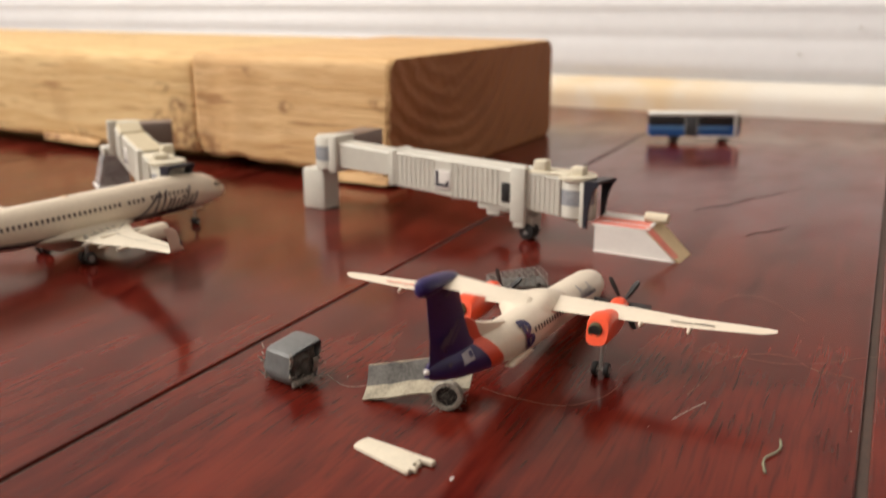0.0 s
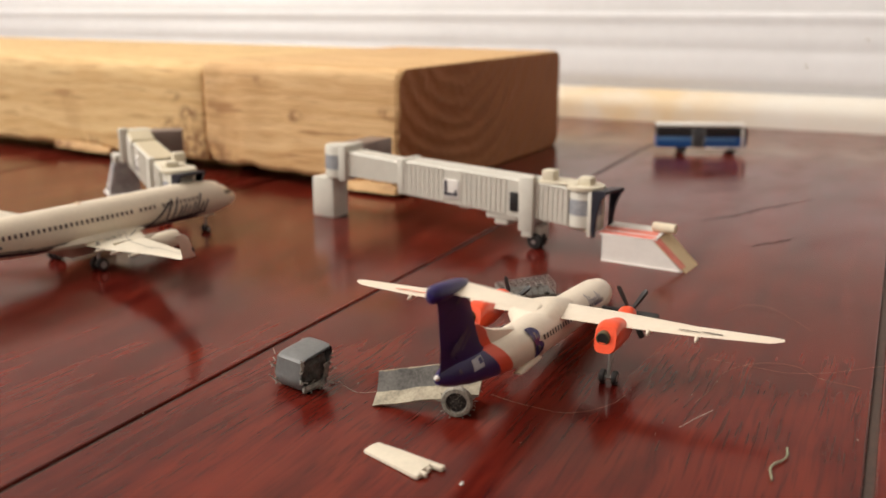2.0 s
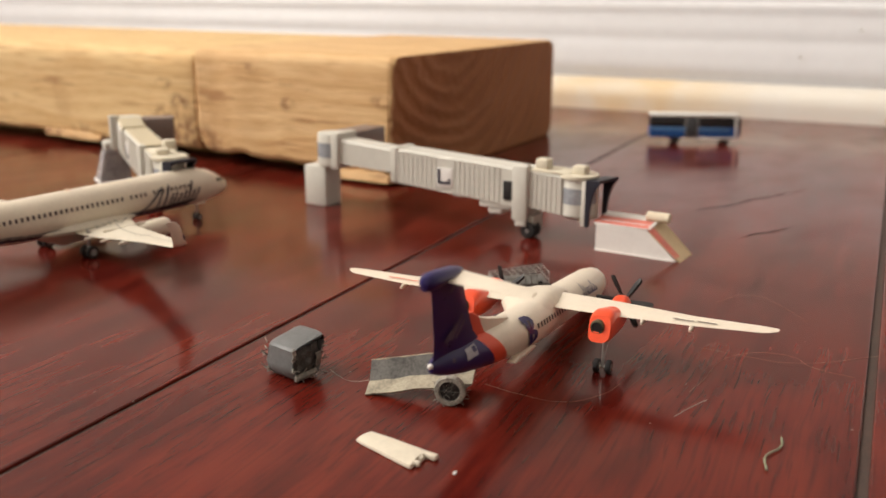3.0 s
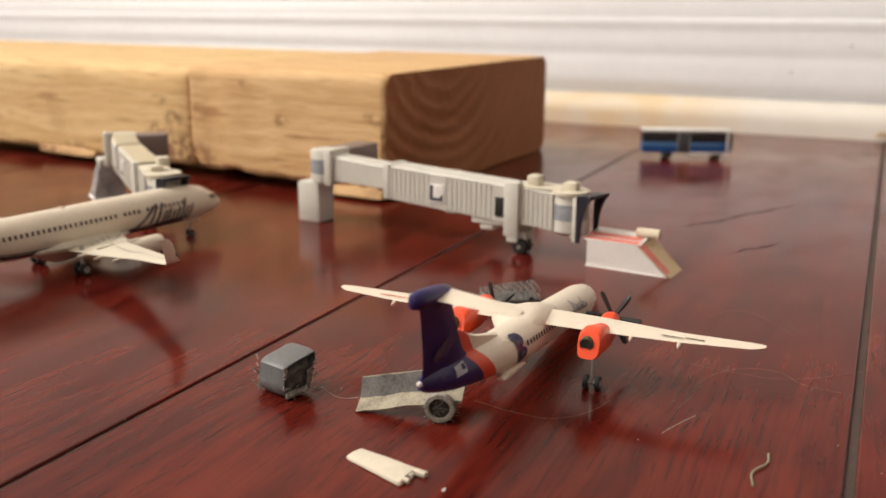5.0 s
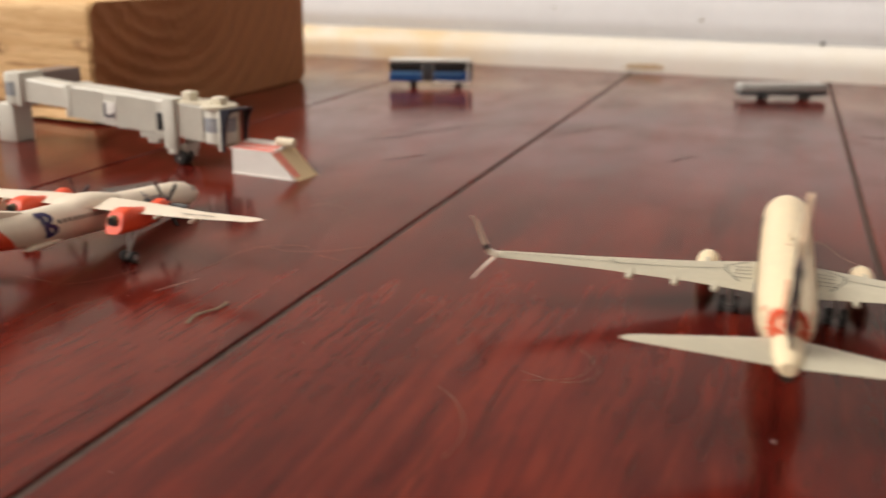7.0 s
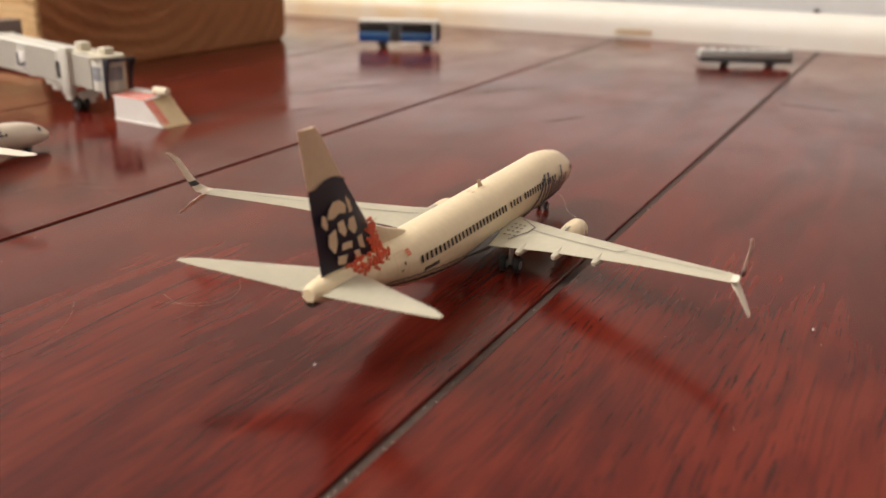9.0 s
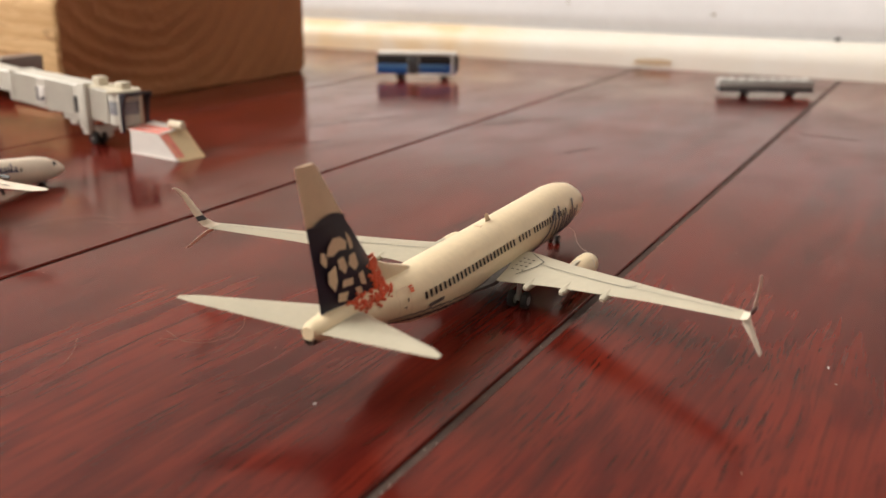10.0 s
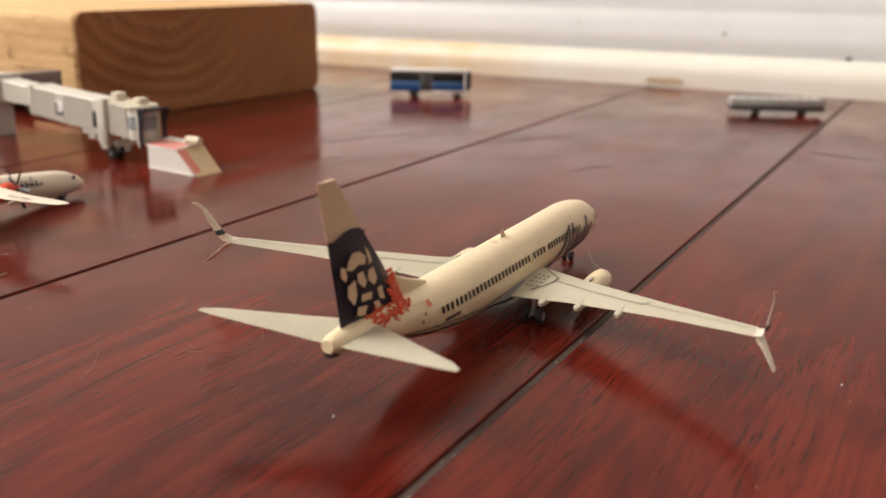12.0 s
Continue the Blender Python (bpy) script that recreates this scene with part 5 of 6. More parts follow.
boarding_bridge(pose(-0.1870, 0.2037, 0, 0, 0, -36.5), "ivory plastic boarding bridge model reaching to a parked airliner", -17.5, 10.5, -14.0, True)

# ---- small things on the floor ----


def paper_ramp():
    u = 0.001
    root = thing("paper_ramp", pose(-0.0357, 0.1952, 0, 0, 0, -6.0), "folded white paper ramp with red lines and a cardboard slope", "ramp")
    L, D, H = 18.0, 8.2, 6.0
    part("side_panel", prism(bmesh.new(), [(0, 0), (19.0 * u, 0), (11.9 * u, H * u), (0, H * u)], 'y', 0, 0.35 * u), M["paper"], root)
    part("side_panel", prism(bmesh.new(), [(0, 0), (19.0 * u, 0), (11.9 * u, H * u), (0, H * u)], 'y', (D - 0.35) * u, D * u), M["paper"], root)
    bm = box(-0.6 * u, 12.6 * u, 0, D * u, H * u, (H + 0.45) * u, 0.1 * u)
    top = part("deck", bm, M["paper"], root)
    bm = bmesh.new()
    for y0, y1 in ((0.1, 2.0), (2.5, 4.8)):
        add_box(bm, -0.6 * u, 11.8 * u, y0 * u, y1 * u, (H + 0.45) * u, (H + 0.5) * u)
    part("red_line", bm, M["redline"], top)
    sl = bmesh.new()
    pts = [(12.0, H + 0.4), (19.8, -0.0), (19.3, -0.0), (11.8, H)]
    prism(sl, [(a * u, max(0, b) * u) for a, b in pts], 'y', 0.3 * u, (D + 0.2) * u)
    slope = part("slope", sl, M["card"], root, "tan cardboard slope")
    bm = bmesh.new()
    for y0, y1 in ((-0.05, 0.5), (0.9, 2.3)):
        prism(bm, [(12.0 * u, (H + 0.46) * u), (18.7 * u, 0.75 * u), (18.9 * u, 0.8 * u), (12.2 * u, (H + 0.55) * u)], 'y', y0 * u, y1 * u)
    part("red_line", bm, M["redline"], slope)
    part("roll", lathe(bmesh.new(), [(9.8 * u, 0.9 * u), (10.0 * u, 1.1 * u), (15.0 * u, 1.1 * u), (15.2 * u, 0.9 * u)], (0, 5.6 * u, (H + 1.35) * u), 'x', 16), M["creamcard2"], root, "rolled cream paper edge")
    part("base_sheet", box(-0.1 * u, (L + 0.2) * u, -0.3 * u, D * u, 0, 0.25 * u), M["paper"], root)
    for ob in [root] + [c for p in root.children for c in (p, *p.children)]:
        if ob.type == 'MESH':
            for v in ob.data.vertices:
                v.co.z += 0.13 * v.co.y * min(1.0, v.co.z / (H * u))


paper_ramp()


def bus():
    u = 0.001
    root = thing("model_bus", pose(-0.0534, 0.362, 0, 0, 0, 20.6), "blue and white model airport bus with black windows", "model bus")
    part("body", box(-10.0 * u, 24.0 * u, 0, 7.4 * u, 2.4 * u, 6.6 * u, 0.4 * u), M["bus_blue"], root)
    part("window_band", box(-9.9 * u, 24.2 * u, 0.1 * u, 7.3 * u, 6.6 * u, 10.4 * u, 0.3 * u), M["black"], root, "black glazed band")
    part("roof", box(-10.0 * u, 24.2 * u, -0.1 * u, 7.5 * u, 10.4 * u, 11.6 * u, 0.5 * u), M["bus_white"], root, "white roof")
    part("door", box(3.8 * u, 8.2 * u, -0.15 * u, 0.1 * u, 2.6 * u, 10.2 * u, 0.05 * u), M["dolly_dark"], root, "dark grey door")
    for x in (3.5, 8.2):
        part("door_post", box(x * u, (x + 0.3) * u, -0.2 * u, 0.1 * u, 2.6 * u, 10.3 * u), M["dolly_grey"], root)
    part("windscreen", box(24.0 * u, 24.8 * u, 0.3 * u, 7.1 * u, 3.6 * u, 10.2 * u, 0.3 * u), M["black"], root)
    part("blue_stripe", box(-9.8 * u, 20.4 * u, -0.06 * u, 0.1 * u, 5.0 * u, 6.5 * u, 0.05 * u), M["bus_pale"], root, "paler blue stripe")
    part("skirt", box(9 * u, 23.2 * u, -0.1 * u, 0.2 * u, 2.0 * u, 2.8 * u, 0.05 * u), M["bus_white"], root)
    part("front_panel", box(22.4 * u, 23.4 * u, -0.14 * u, 7.5 * u, 2.5 * u, 10.3 * u, 0.1 * u), M["bus_white"], root, "white front corner panel")
    for s in (0.0, 19.0):
        for y in (0.9, 6.5):
            c = (s * u, y * u, 1.7 * u)
            part("wheel", lathe(bmesh.new(), [(-0.9 * u, 1.2 * u), (-0.7 * u, 1.7 * u), (0.7 * u, 1.7 * u), (0.9 * u, 1.2 * u)], c, 'y', 16), M["rubber"], root)


bus()


def dolly():
    u = 0.001
    root = thing("model_baggage_dolly", pose(0.0868, 0.3865, 0, 0, 0, 23.6), "low grey model cargo dolly on small wheels", "model cart")
    part("chassis", box(-10.0 * u, 25.0 * u, 0, 7 * u, 1.7 * u, 3.3 * u, 0.3 * u), M["dolly_dark"], root)
    deck = part("deck", box(-10.2 * u, 25.0 * u, -0.1 * u, 7.1 * u, 3.3 * u, 6.0 * u, 0.35 * u), M["dolly_grey"], root, "pale grey deck")
    for i in range(9):
        part("slat", box((-9.2 + i * 3.85) * u, (-7.0 + i * 3.85) * u, 0.3 * u, 6.8 * u, 6.0 * u, 6.4 * u, 0.1 * u), M["dolly_pale"], deck)
    for s in (0.0, 17.2):
        for y in (0.9, 6.1):
            part("wheel", lathe(bmesh.new(), [(-0.8 * u, 0.8 * u), (-0.6 * u, 1.2 * u), (0.6 * u, 1.2 * u), (0.8 * u, 0.8 * u)], (s * u, y * u, 1.2 * u), 'y', 14), M["rubber"], root)


dolly()


def tape_bundle():
    """A strip of duct tape wound into a small block; the wound layers show at its ends."""
    u = 0.001
    root = thing("tape_bundle", pose(-0.0557, 0.1055, 0, 0, 0, 76.0), "small block wound from grey duct tape, frayed edges", "tape block")
    def rounded(hx, hz, r, n=5):
        out = []
        for sx, sz, a0, q in ((1, 1, 0, 1.0), (-1, 1, 90, 1.0), (-1, -1, 180, 2.9), (1, -1, 270, 2.1)):
            e = r * q
            out += [(sx * (hx - e) + e * math.cos(radians(a0 + 90 * i / n)), sz * (hz - e) + e * math.sin(radians(a0 + 90 * i / n))) for i in range(n + 1)]
        # leaning over, its top rising towards the back
        return [(x * (1 + 0.02 * z) + 0.22 * z, z * (1 + 0.06 * x) if z > 0 else z) for x, z in out]
    hx, hz = 3.2, 3.0
    for i, (f, d) in enumerate(((1.0, 2.85), (0.94, 2.9), (0.87, 2.75))):
        bm = bmesh.new()
        r = random.Random(i)
        o = [(x + 0.1 * r.uniform(-1, 1), z + 0.08 * r.uniform(-1, 1)) for x, z in rounded(hx * f, hz * f, 0.9 * f)]
        inner = [(x * 0.965, z * 0.965) for x, z in o]
        # the winding narrows a little towards both ends
        rings = [[(p[0] * k * u, y * d * u, (p[1] * k + hz) * u) for p in o] for y, k in ((-1, 0.92), (-0.8, 0.975), (-0.4, 1.0), (0.4, 1.0), (0.8, 0.97), (1, 0.90))]
        rings += [[(p[0] * k * u, y * d * u, (p[1] * k + hz) * u) for p in inner] for y, k in ((1, 0.90), (0, 1.0), (-1, 0.92))]
        loft(bm, rings, cap=False)
        part("tape_layer", bm, M["tape"], root)
    bm = bmesh.new()
    bmesh.ops.create_cube(bm, size=2.0)
    bmesh.ops.subdivide_edges(bm, edges=bm.edges[:], cuts=7, use_grid_fill=True)
    r = random.Random(8)
    for v in bm.verts:
        p = v.co.lerp(v.co.normalized() * 1.25, 0.35)
        k = 1 + 0.09 * r.uniform(-1, 1)
        y = 2.75 * p.y * (1 + 0.16 * r.uniform(-1, 1)) / 1.08
        z = 2.35 * p.z * k
        v.co = Vector(((2.4 * p.x * k + 0.2 * z) * u, y * u, max(0.03, z + hz) * u))
    part("core", bm, M["core"], root, "matted core of wound tape")
    # curled strips of tape that have come loose at the ends
    for e, x0, x1, z0, z1, out in ((-1, -2.4, 1.2, 0.15, 1.3, 0.9), (1, -2.7, -1.6, 0.6, 3.2, 0.7), (1, -2.0, 0.6, 0.1, 0.9, 0.9), (-1, 1.6, 2.6, 1.0, 3.6, 0.5), (-1, -2.9, -2.2, 3.4, 5.2, 0.35)):
        bm = bmesh.new()
        rings = []
        for k in range(6):
            f = k / 5
            y = e * (2.5 + out * math.sin(f * 2.2) + 0.1 * r.uniform(-1, 1))
            z = z0 + (z1 - z0) * f
            rings.append([(x0 * u, y * u, z * u), (x1 * u, (y + 0.15 * r.uniform(-1, 1)) * u, (z + 0.2 * r.random()) * u), (x1 * u, (y + e * 0.15) * u, (z + 0.1) * u), (x0 * u, (y + e * 0.15) * u, z * u)])
        part("loose_strip", loft(bm, rings), M["tape_edge"], root, "frayed pale tape strip")
    part("loose_end", box(-2.6 * u, 1.0 * u, -3.3 * u, -2.6 * u, 0.2 * u, 1.2 * u, 0.25 * u), M["tape_edge"], root, "frayed pale tape end")
    for i in range(70):
        r = random.Random(50 + i)
        e = r.choice((-1, 1))
        a = Vector((r.uniform(-2.8, 2.8), e * 2.9, r.uniform(0.1, 1.2))) if i < 40 else Vector((r.choice((-2.9, 2.9)) + 0.1 * r.random(), e * 2.85, r.uniform(0.4, 5.6)))
        b = a + Vector((r.uniform(-0.9, 0.9), e * r.uniform(0.2, 1.0), r.uniform(-0.5, 0.9)))
        b.z = max(0.05, b.z)
        part("frayed_thread", rod(bmesh.new(), a * u, b * u, 0.1 * u, 5), M["tape_edge"], root)


tape_bundle()


def belt_loader():
    u = 0.001
    root = thing("card_chute", pose(-0.0422, 0.1035, 0, 0, 0, 14.5), "home-made trough of grey card on a fuzzy wheel", "chute")
    L = 15.6
    tilt = 0.20
    def rise(s):
        return 0.25 + s * tilt
    rng = random.Random(77)
    def wob(a=0.14):
        return rng.uniform(-a, a)
    stops = [L * k / 13 for k in range(14)]
    bm = bmesh.new()
    # grey back panel, leaning away, with an uneven upper edge
    rings = []
    for q in stops:
        e = wob()
        rings.append([(q * u, 2.2 * u, (rise(q) + 0.5) * u), (q * u, 3.6 * u, (rise(q) + 3.65 + e) * u), (q * u, 4.0 * u, (rise(q) + 3.55 + e) * u), (q * u, 2.7 * u, (rise(q) + 0.4) * u)])
    part("back_panel", loft(bm, rings), M["greyfoil"], root, "mottled grey back panel")
    bm = bmesh.new()
    rings = []
    for q in stops:
        e = wob(0.1)
        rings.append([(q * u, (-0.3 + wob(0.1)) * u, max(0.03, rise(q) + e) * u), (q * u, 2.3 * u, (rise(q) + 1.0 + wob(0.2)) * u), (q * u, 2.5 * u, (rise(q) + 0.5) * u), (q * u, -0.2 * u, max(0.0, rise(q) - 0.24 + e) * u)])
    # card stains are its own; the panel's shade is painted in as well
    part("front_panel", loft(bm, rings), M["creamcard"], root, "stained cream front panel, darkened for shade")
    bm = bmesh.new()
    rod(bm, (0, 3.75 * u, (rise(0) + 3.6) * u), (L * u, 3.75 * u, (rise(L) + 3.6) * u), 0.17 * u)
    part("rim", bm, M["creamcard"], root)
    for y in (-0.3, 4.6):
        c = (12.6 * u, (y - 0.6) * u, 2.3 * u)
        rim = [(-0.7, 1.55), (-0.65, 2.1), (0, 2.3), (0.65, 2.1), (0.7, 1.55), (0.3, 1.45), (-0.3, 1.45), (-0.7, 1.55)]
        w = part("wheel", loft(bmesh.new(), [disc_ring(Vector(c) + Vector((0, a * u, 0)), r * (1 + 0.0) * u, 'y', 22) for a, r in rim], cap=False), M["fuzz"], root, "fuzzy pale rimmed wheel")
        for i in range(26):
            r = random.Random(900 + i + int(y * 10))
            a = r.uniform(0, 2 * math.pi)
            p = Vector(c) + Vector((math.cos(a) * 2.35, r.uniform(-0.6, 0.6), math.sin(a) * 2.35)) * u
            q = p + Vector((math.cos(a) * 0.4 + r.uniform(-0.3, 0.3), r.uniform(-0.3, 0.3), math.sin(a) * 0.4 + r.uniform(-0.3, 0.3))) * u
            q.z = max(0.0001, q.z)
            part("fuzz", rod(bmesh.new(), p, q, 0.05 * u, 4), M["fuzz"], w)
        for i in range(30):
            r = random.Random(1500 + i + int(y * 10))
            a, d = r.uniform(0, 2 * math.pi), r.uniform(0.3, 1.7)
            p = Vector(c) + Vector((math.cos(a) * d, -0.45 + r.uniform(-0.15, 0.15), math.sin(a) * d)) * u
            q = p + Vector((r.uniform(-0.5, 0.5), r.uniform(-0.15, 0.15), r.uniform(-0.5, 0.5))) * u
            part("fuzz", rod(bmesh.new(), p, q, 0.045 * u, 4), M["fuzz"] if i % 3 else M["core"], w)
        part("hub", lathe(bmesh.new(), [(-0.3 * u, 1.55 * u), (-0.25 * u, 0.5 * u), (0.25 * u, 0.5 * u), (0.3 * u, 1.55 * u)], c, 'y', 14), M["black"], w)
        for i in range(4):
            a = math.pi * i / 4
            d = Vector((math.cos(a), 0, math.sin(a))) * 1.65 * u
            part("spoke", rod(bmesh.new(), Vector(c) - d + Vector((0, -0.55 * u, 0)), Vector(c) + d + Vector((0, -0.55 * u, 0)), 0.06 * u, 5), M["core"], w)
    part("axle", rod(bmesh.new(), (12.6 * u, -0.9 * u, 2.3 * u), (12.6 * u, 4.0 * u, 2.3 * u), 0.3 * u), M["black"], root)


belt_loader()


def broken_tailplane():
    """The tailplane half that came off the turboprop."""
    u = 0.001
    root = thing("broken_tailplane", pose(-0.0356, 0.0918, 0, 0, 0, -8.0), "cream broken-off tailplane half with jagged root, lying on floor", "broken part")
    rings = []
    for x, y0, y1, t in ((-0.3, -1.1, 1.0, 0.3), (0.3, -1.6, 1.4, 0.55), (4.0, -2.35, 1.25, 0.65), (8.0, -3.15, 0.95, 0.7), (9.6, -3.45, 0.85, 0.7)):
        rings.append([(x * u, y * u, z * t * u) for y, z in ((y0, 0.3), (y0 + 0.2, 0.0), (y1 - 0.2, 0.0), (y1, 0.3), (y1 - 0.1, 0.95), (y0 + (y1 - y0) * 0.5, 1.2), (y0 + 0.1, 0.85))])
    part("blade", loft(bmesh.new(), rings), M["plastic_white"], root, angle=25)
    for y0, y1, x1 in ((-3.4, -2.7, 10.0), (-2.5, -1.9, 10.5), (-1.3, -0.5, 10.1), (-0.1, 0.8, 11.3)):
        part("broken_stub", box(9.3 * u, x1 * u, y0 * u, y1 * u, 0.1 * u, 0.72 * u, 0.12 * u), M["plastic_white"], root)


broken_tailplane()


def wire_cart():
    u = 0.001
    root = thing("wire_mesh_cart", pose(-0.041, 0.161, 0, 0, 0, 35.0), "small grey cart with a wire mesh cage", "model cart")
    part("tray", box(-5.5 * u, 5.5 * u, -3 * u, 3 * u, 1.0 * u, 1.7 * u, 0.15 * u), M["greyfoil"], root)
    def lip(x):
        """Height of the cage's upper edge, which rises towards one end."""
        return 2.6 + (x + 5.4) * 0.11
    for i in range(10):
        x = -5.4 + i * 1.2
        for y in (-3, 3):
            part("upright_wire", rod(bmesh.new(), (x * u, y * u, 1.5 * u), (x * u, y * u, lip(x) * u), 0.09 * u, 5), M["wire"], root)
            if i < 9:
                part("brace_wire", rod(bmesh.new(), (x * u, y * u, 1.6 * u), ((x + 1.2) * u, y * u, lip(x + 1.2) * u), 0.07 * u, 5), M["wire"], root)
        part("cross_wire", rod(bmesh.new(), (x * u, -3 * u, lip(x) * u), (x * u, 3 * u, lip(x) * u), 0.07 * u, 5), M["wire"], root)
    for y in (-3, -1.5, 0, 1.5, 3):
        part("rail_wire", rod(bmesh.new(), (-5.4 * u, y * u, lip(-5.4) * u), (5.4 * u, y * u, lip(5.4) * u), 0.11 * u, 5), M["wire"], root)
    for x in (-5.4, 5.4):
        part("rail_wire", rod(bmesh.new(), (x * u, -3 * u, 2.2 * u), (x * u, 3 * u, 2.2 * u), 0.11 * u, 5), M["wire"], root)
    for x in (-3.8, 3.8):
        for y in (-2.6, 2.6):
            part("wheel", lathe(bmesh.new(), [(-0.4 * u, 0.7 * u), (-0.3 * u, 1.0 * u), (0.3 * u, 1.0 * u), (0.4 * u, 0.7 * u)], (x * u, y * u, 1.0 * u), 'y', 12), M["rubber"], root)


wire_cart()


def hair(points, r, label, material="hair", name="hair"):
    cu = bpy.data.curves.new(name, 'CURVE')
    cu.dimensions, cu.bevel_depth, cu.bevel_resolution = '3D', r, 1
    sp = cu.splines.new('BEZIER')
    sp.bezier_points.add(len(points) - 1)
    for bp, p in zip(sp.bezier_points, points):
        bp.co = p
        bp.handle_left_type = bp.handle_right_type = 'AUTO'
    cu.materials.append(M[material])
    return tagged(new(name, cu), label, "hair", "loose hairs on the floor")


R = 0.000022
TAN = "fine tan hair curled on the floor"
hair([(-0.0284, 0.1148, R), (-0.0217, 0.1136, R), (-0.0158, 0.1140, R), (-0.0113, 0.1183, 0.0004), (-0.0103, 0.1238, R)], R, TAN)
hair([(-0.0005, 0.1255, R), (0.0003, 0.1290, R), (0.0032, 0.1416, 0.0005), (0.0112, 0.1469, R), (0.0148, 0.1435, R), (0.021, 0.142, R)], R, TAN)
hair([(-0.0007, 0.1162, R), (0.0007, 0.1200, R), (0.0024, 0.1239, R)], R * 2.2, "short pale hair on the floor", "dust")
hair([(0.0637, 0.1087, R), (0.0695, 0.1073, R), (0.0729, 0.1093, 0.0003), (0.0725, 0.1146, R), (0.0695, 0.1188, R)], R, TAN)
hair([(0.0616, 0.0838, R), (0.0618, 0.0895, R), (0.0589, 0.0961, 0.0003), (0.0548, 0.1005, R)], R, TAN)
hair([(0.0649, 0.1061, R), (0.0683, 0.1076, R), (0.0710, 0.1095, R), (0.0719, 0.1125, R), (0.0717, 0.1156, R)], R, TAN)
hair([(-0.0042, 0.1693, R), (0.0010, 0.1757, 0.0004), (0.0088, 0.1703, R), (0.0121, 0.1658, R)], R * 0.8, TAN)
hair([(-0.0026, 0.1442, R), (0.0046, 0.1436, R), (0.0115, 0.1431, 0.0003), (0.0243, 0.1534, R)], R * 0.8, TAN)
hair([(-0.0510, 0.1080, 0.0006), (-0.0470, 0.1068, R), (-0.0420, 0.1070, 0.0012)], R, "fine grey thread by the tape block", "dust")
hair([(0.0965, 0.1730, 0.0035), (0.1002, 0.1712, 0.0048), (0.1056, 0.1627, 0.0045), (0.1099, 0.1581, 0.0038), (0.1115, 0.1550, R)], R, "fine pale hair caught under the airliner", "dust")
for x, y, r in ((-0.0210, 0.0886, 0.0003), (0.0959, 0.1008, 0.0002), (0.1485, 0.1421, 0.00022)):
    bm = bmesh.new()
    for v in bmesh.ops.create_icosphere(bm, subdivisions=2, radius=r)["verts"]:
        v.co = Vector((v.co.x * 0.6, v.co.y * 1.5, v.co.z * 0.5 + r * 0.5)) * (1 + 0.25 * noise.noise(v.co * 5000)) + Vector((x, y, 0))
    tagged(part("paint_crumb", bm, M["paper"]), "tiny white crumb on the floor", "crumb", "crumbs on the floor")
hair([(0.0134, 0.1157, 0.0003), (0.0136, 0.1130, 0.0003), (0.0122, 0.1095, 0.0003), (0.0127, 0.1059, 0.0003)], 0.00013, "grey-green lint fibre on the floor", "lint", "lint_fibre")

# dust specks
bm = bmesh.new()
rng = random.Random(4)
for i in range(160):
    p = Vector((rng.uniform(-0.16, 0.22), rng.uniform(0.06, 0.32), 0.0))
    r = rng.choice((0.00004, 0.00005, 0.00007, 0.0001))
    for v in bmesh.ops.create_icosphere(bm, subdivisions=1, radius=r)["verts"]:
        v.co = Vector((v.co.x, v.co.y, v.co.z * 0.5 + r * 0.5)) + p
for i in range(70):
    p = Vector((0.1128 + rng.uniform(-0.0004, 0.0004), rng.uniform(0.02, 0.2), -0.0004))
    r = rng.choice((0.00004, 0.00006, 0.00009))
    for v in bmesh.ops.create_icosphere(bm, subdivisions=1, radius=r)["verts"]:
        v.co = Vector((v.co.x, v.co.y * 1.4, v.co.z * 0.6 + r * 0.5)) + p
tagged(part("dust_specks", bm, M["dust"]), "scattered pale dust specks on the floor", "dust", kind="stuff")


def scratch(a, b, w, seed):
    a, b = Vector((*a, 0.00006)), Vector((*b, 0.00006))
    d = (b - a)
    n = Vector((-d.y, d.x, 0)).normalized()
    bm = bmesh.new()
    rng = random.Random(seed)
    up, lo = [], []
    for i in range(25):
        f = i / 24
        c = a + d * f + n * w * 2.5 * noise.noise((f * 5, seed, 0))
        q = w * (0.25 + rng.random() * 0.9) * math.sin(math.pi * min(1, max(0.04, f)))
        up.append(bm.verts.new(c + n * q))
        lo.append(bm.verts.new(c - n * q))
    for i in range(24):
        bm.faces.new((lo[i], lo[i + 1], up[i + 1], up[i]))
    return tagged(part("scratch", bm, M["scratch"]), "dark shallow scratch in the floor varnish", "scratch", kind="structure")


scratch((-0.0237, 0.2433), (0.002, 0.2917), 0.0006, 1)
scratch((-0.008, 0.2217), (0.0031, 0.2387), 0.0005, 2)
scratch((0.0257, 0.2791), (0.0452, 0.3065), 0.0005, 3)

scratch((0.0645, 0.2512), (0.0726, 0.2653), 0.0005, 4)
scratch((0.1149, 0.3164), (0.1376, 0.3118), 0.0006, 5)

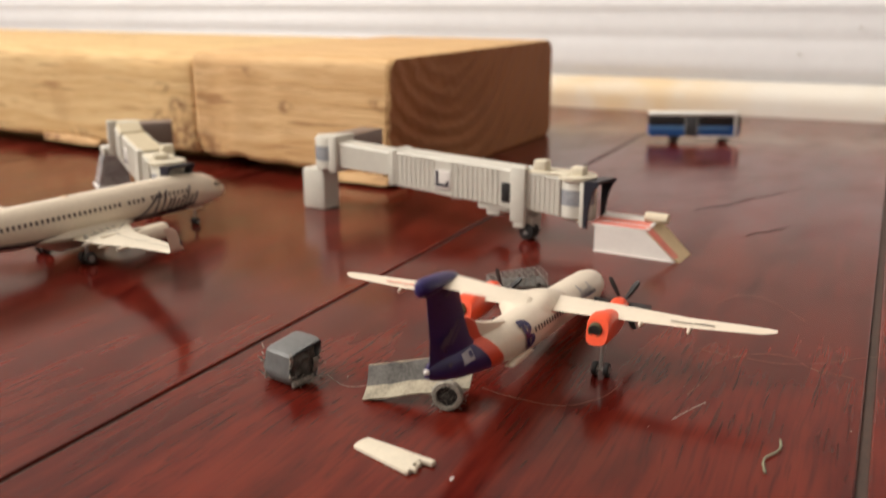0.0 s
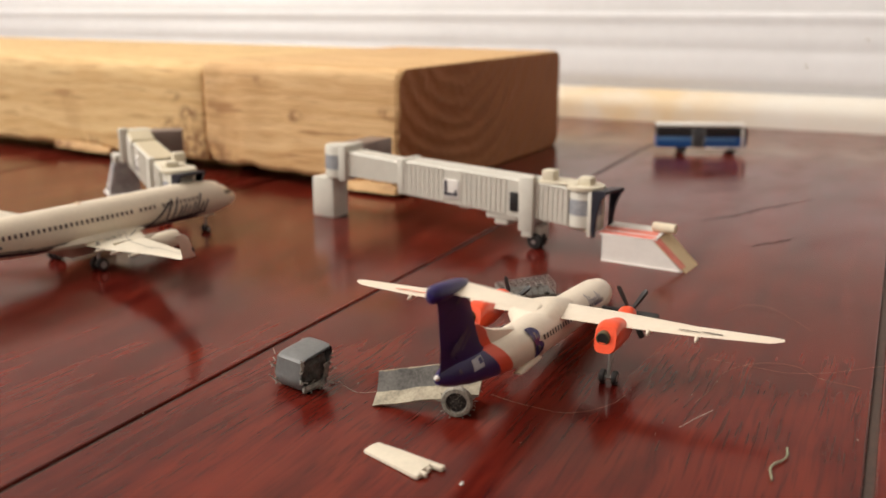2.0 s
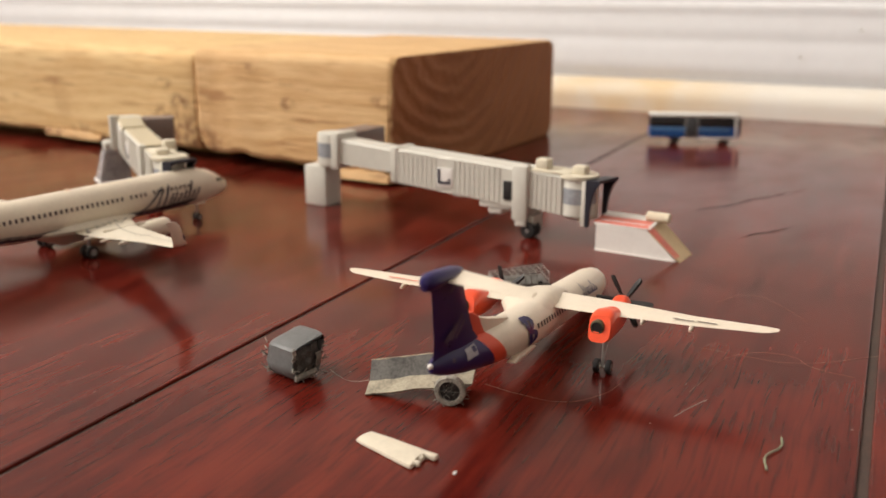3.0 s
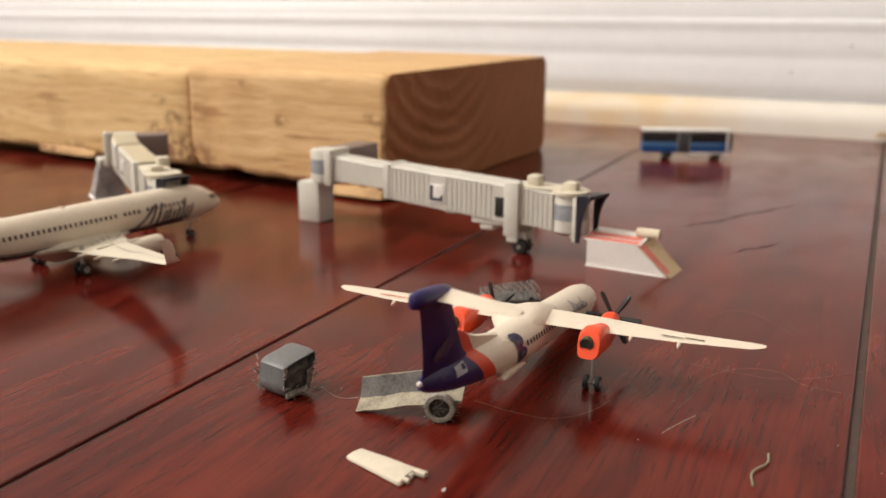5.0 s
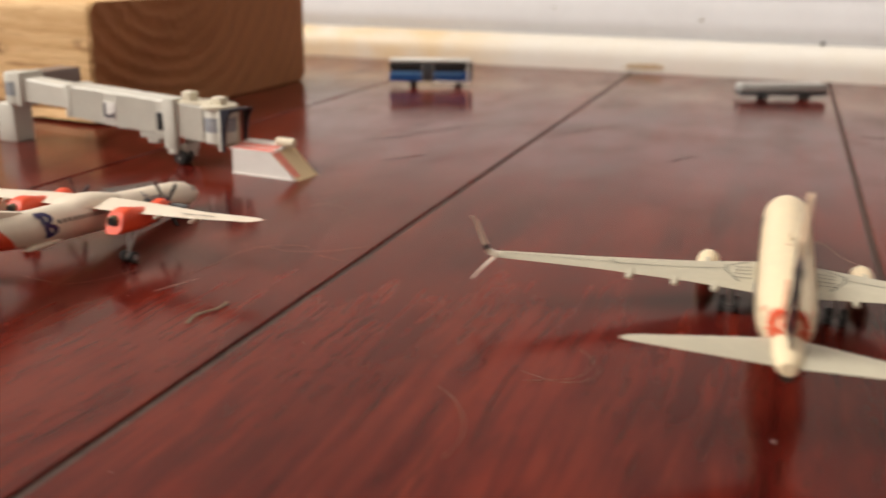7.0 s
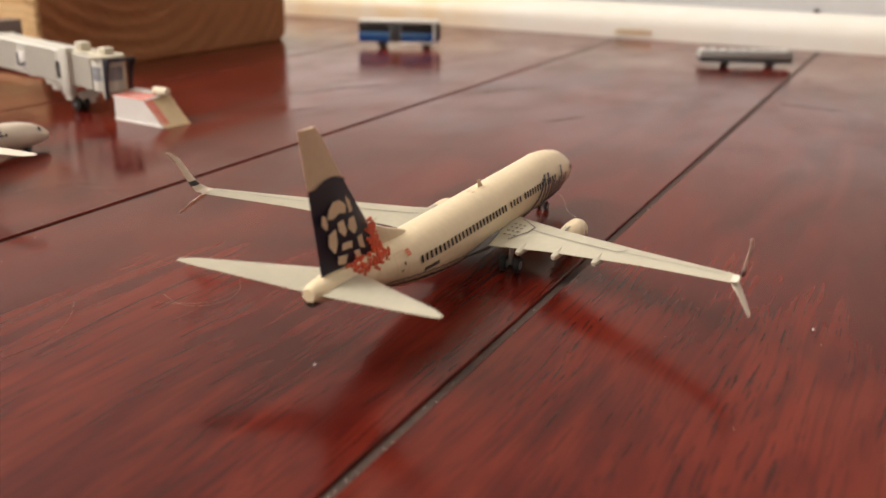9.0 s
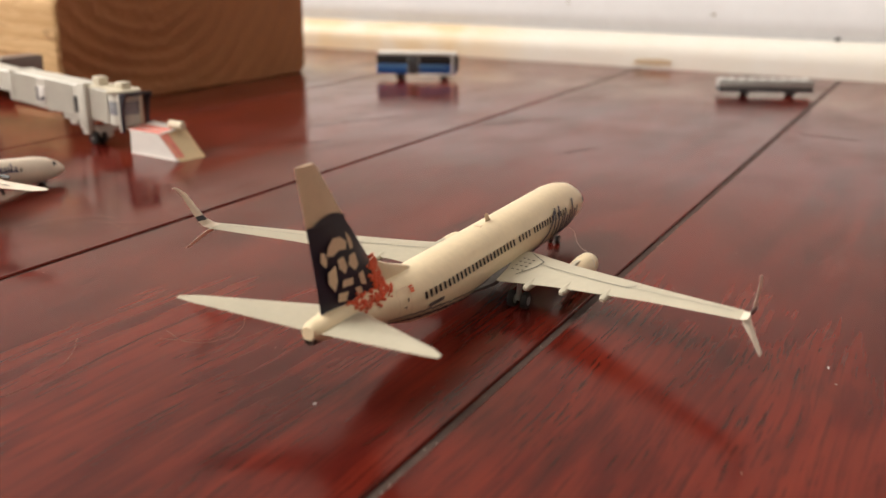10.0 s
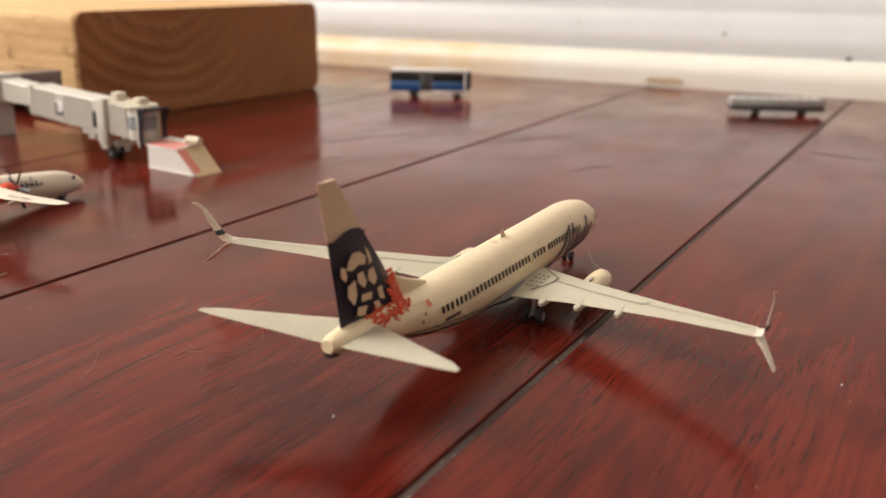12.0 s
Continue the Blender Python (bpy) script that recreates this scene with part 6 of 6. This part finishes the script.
# chip and nail hole in the shoe moulding
bm = bmesh.new()
prism(bm, [(-0.0095, 0.0018), (-0.008, 0.0040), (0.004, 0.0045), (0.009, 0.0038), (0.0085, 0.0020), (0.0, 0.0014)], 'y', -0.0004, 0.001)
chip = part("trim_chip", bm, M["knothole"])
chip.matrix_world = wall_frame @ pose(0.029, 0, 0)
tagged(chip, "bare wood chip in the cream shoe moulding", "chip", kind="structure")
bm = lathe(bmesh.new(), [(-0.0004, 0.0007), (-0.0002, 0.0012), (0.002, 0.0012)], (0, 0, 0), 'y', 10)
nail = part("nail", bm, M["dolly_dark"])
nail.matrix_world = wall_frame @ pose(0.1078, SHOE_D - 0.0006, 0.0158)
tagged(nail, "dark nail head in the baseboard", "nail", kind="structure")

# small scuffs on the baseboard
for x, z, d, r in ((0.0048, 0.0412, 0.0024, 0.0004), (0.0528, 0.0250, 0.0, 0.0006), (-0.02, 0.0286, 0.0, 0.0004)):
    bm = lathe(bmesh.new(), [(-0.00025, r * 0.6), (-0.0001, r), (0.0006, r)], (0, 0, 0), 'y', 9)
    for v in bm.verts:
        v.co.x *= 1.6 + 0.5 * noise.noise(v.co * 3000)
    ob = part("scuff", bm, M["creamcard"])
    ob.matrix_world = wall_frame @ pose(x, SHOE_D + d, z)
    tagged(ob, "small brown scuff on the white baseboard", "scuff", kind="structure")

# ---- floor planks ----
floor = thing("floor", pose(0.0232, 0.2, 0, 0, 0, PLANK_TURN), "glossy red-brown hardwood floor with dark seams", "floor", kind="structure")
under = part("floor_bed", box(-2.1, 2.5, -3.4, 0.5, -0.03, -0.00045), M["gap"], floor)
b = 0.0003


def plank_of(g):
    """A plank with eased edges; g: how far it stands back from its seams."""
    prof = [(g, -0.012), (g, -b * 1.3), (g + b * 0.4, -b * 0.35), (g + b, 0.0), (PLANK_W - g - b, 0.0), (PLANK_W - g - b * 0.4, -b * 0.35), (PLANK_W - g, -b * 1.3), (PLANK_W - g, -0.012)]
    return mesh_of("plank", prism(bmesh.new(), prof, 'y', -3.3, 0.45), M["floor"], 30)


plank_mesh, shrunk_mesh = plank_of(0.0004), plank_of(0.00085)
WIDE = 0.0932
for i in range(-21, 26):
    ob = new("plank", plank_mesh if i else shrunk_mesh)
    ob.parent = floor
    ob.location = (i * PLANK_W if i >= 0 else i * WIDE, 0, 0)
    if i < 0:
        ob.scale.x = WIDE / PLANK_W
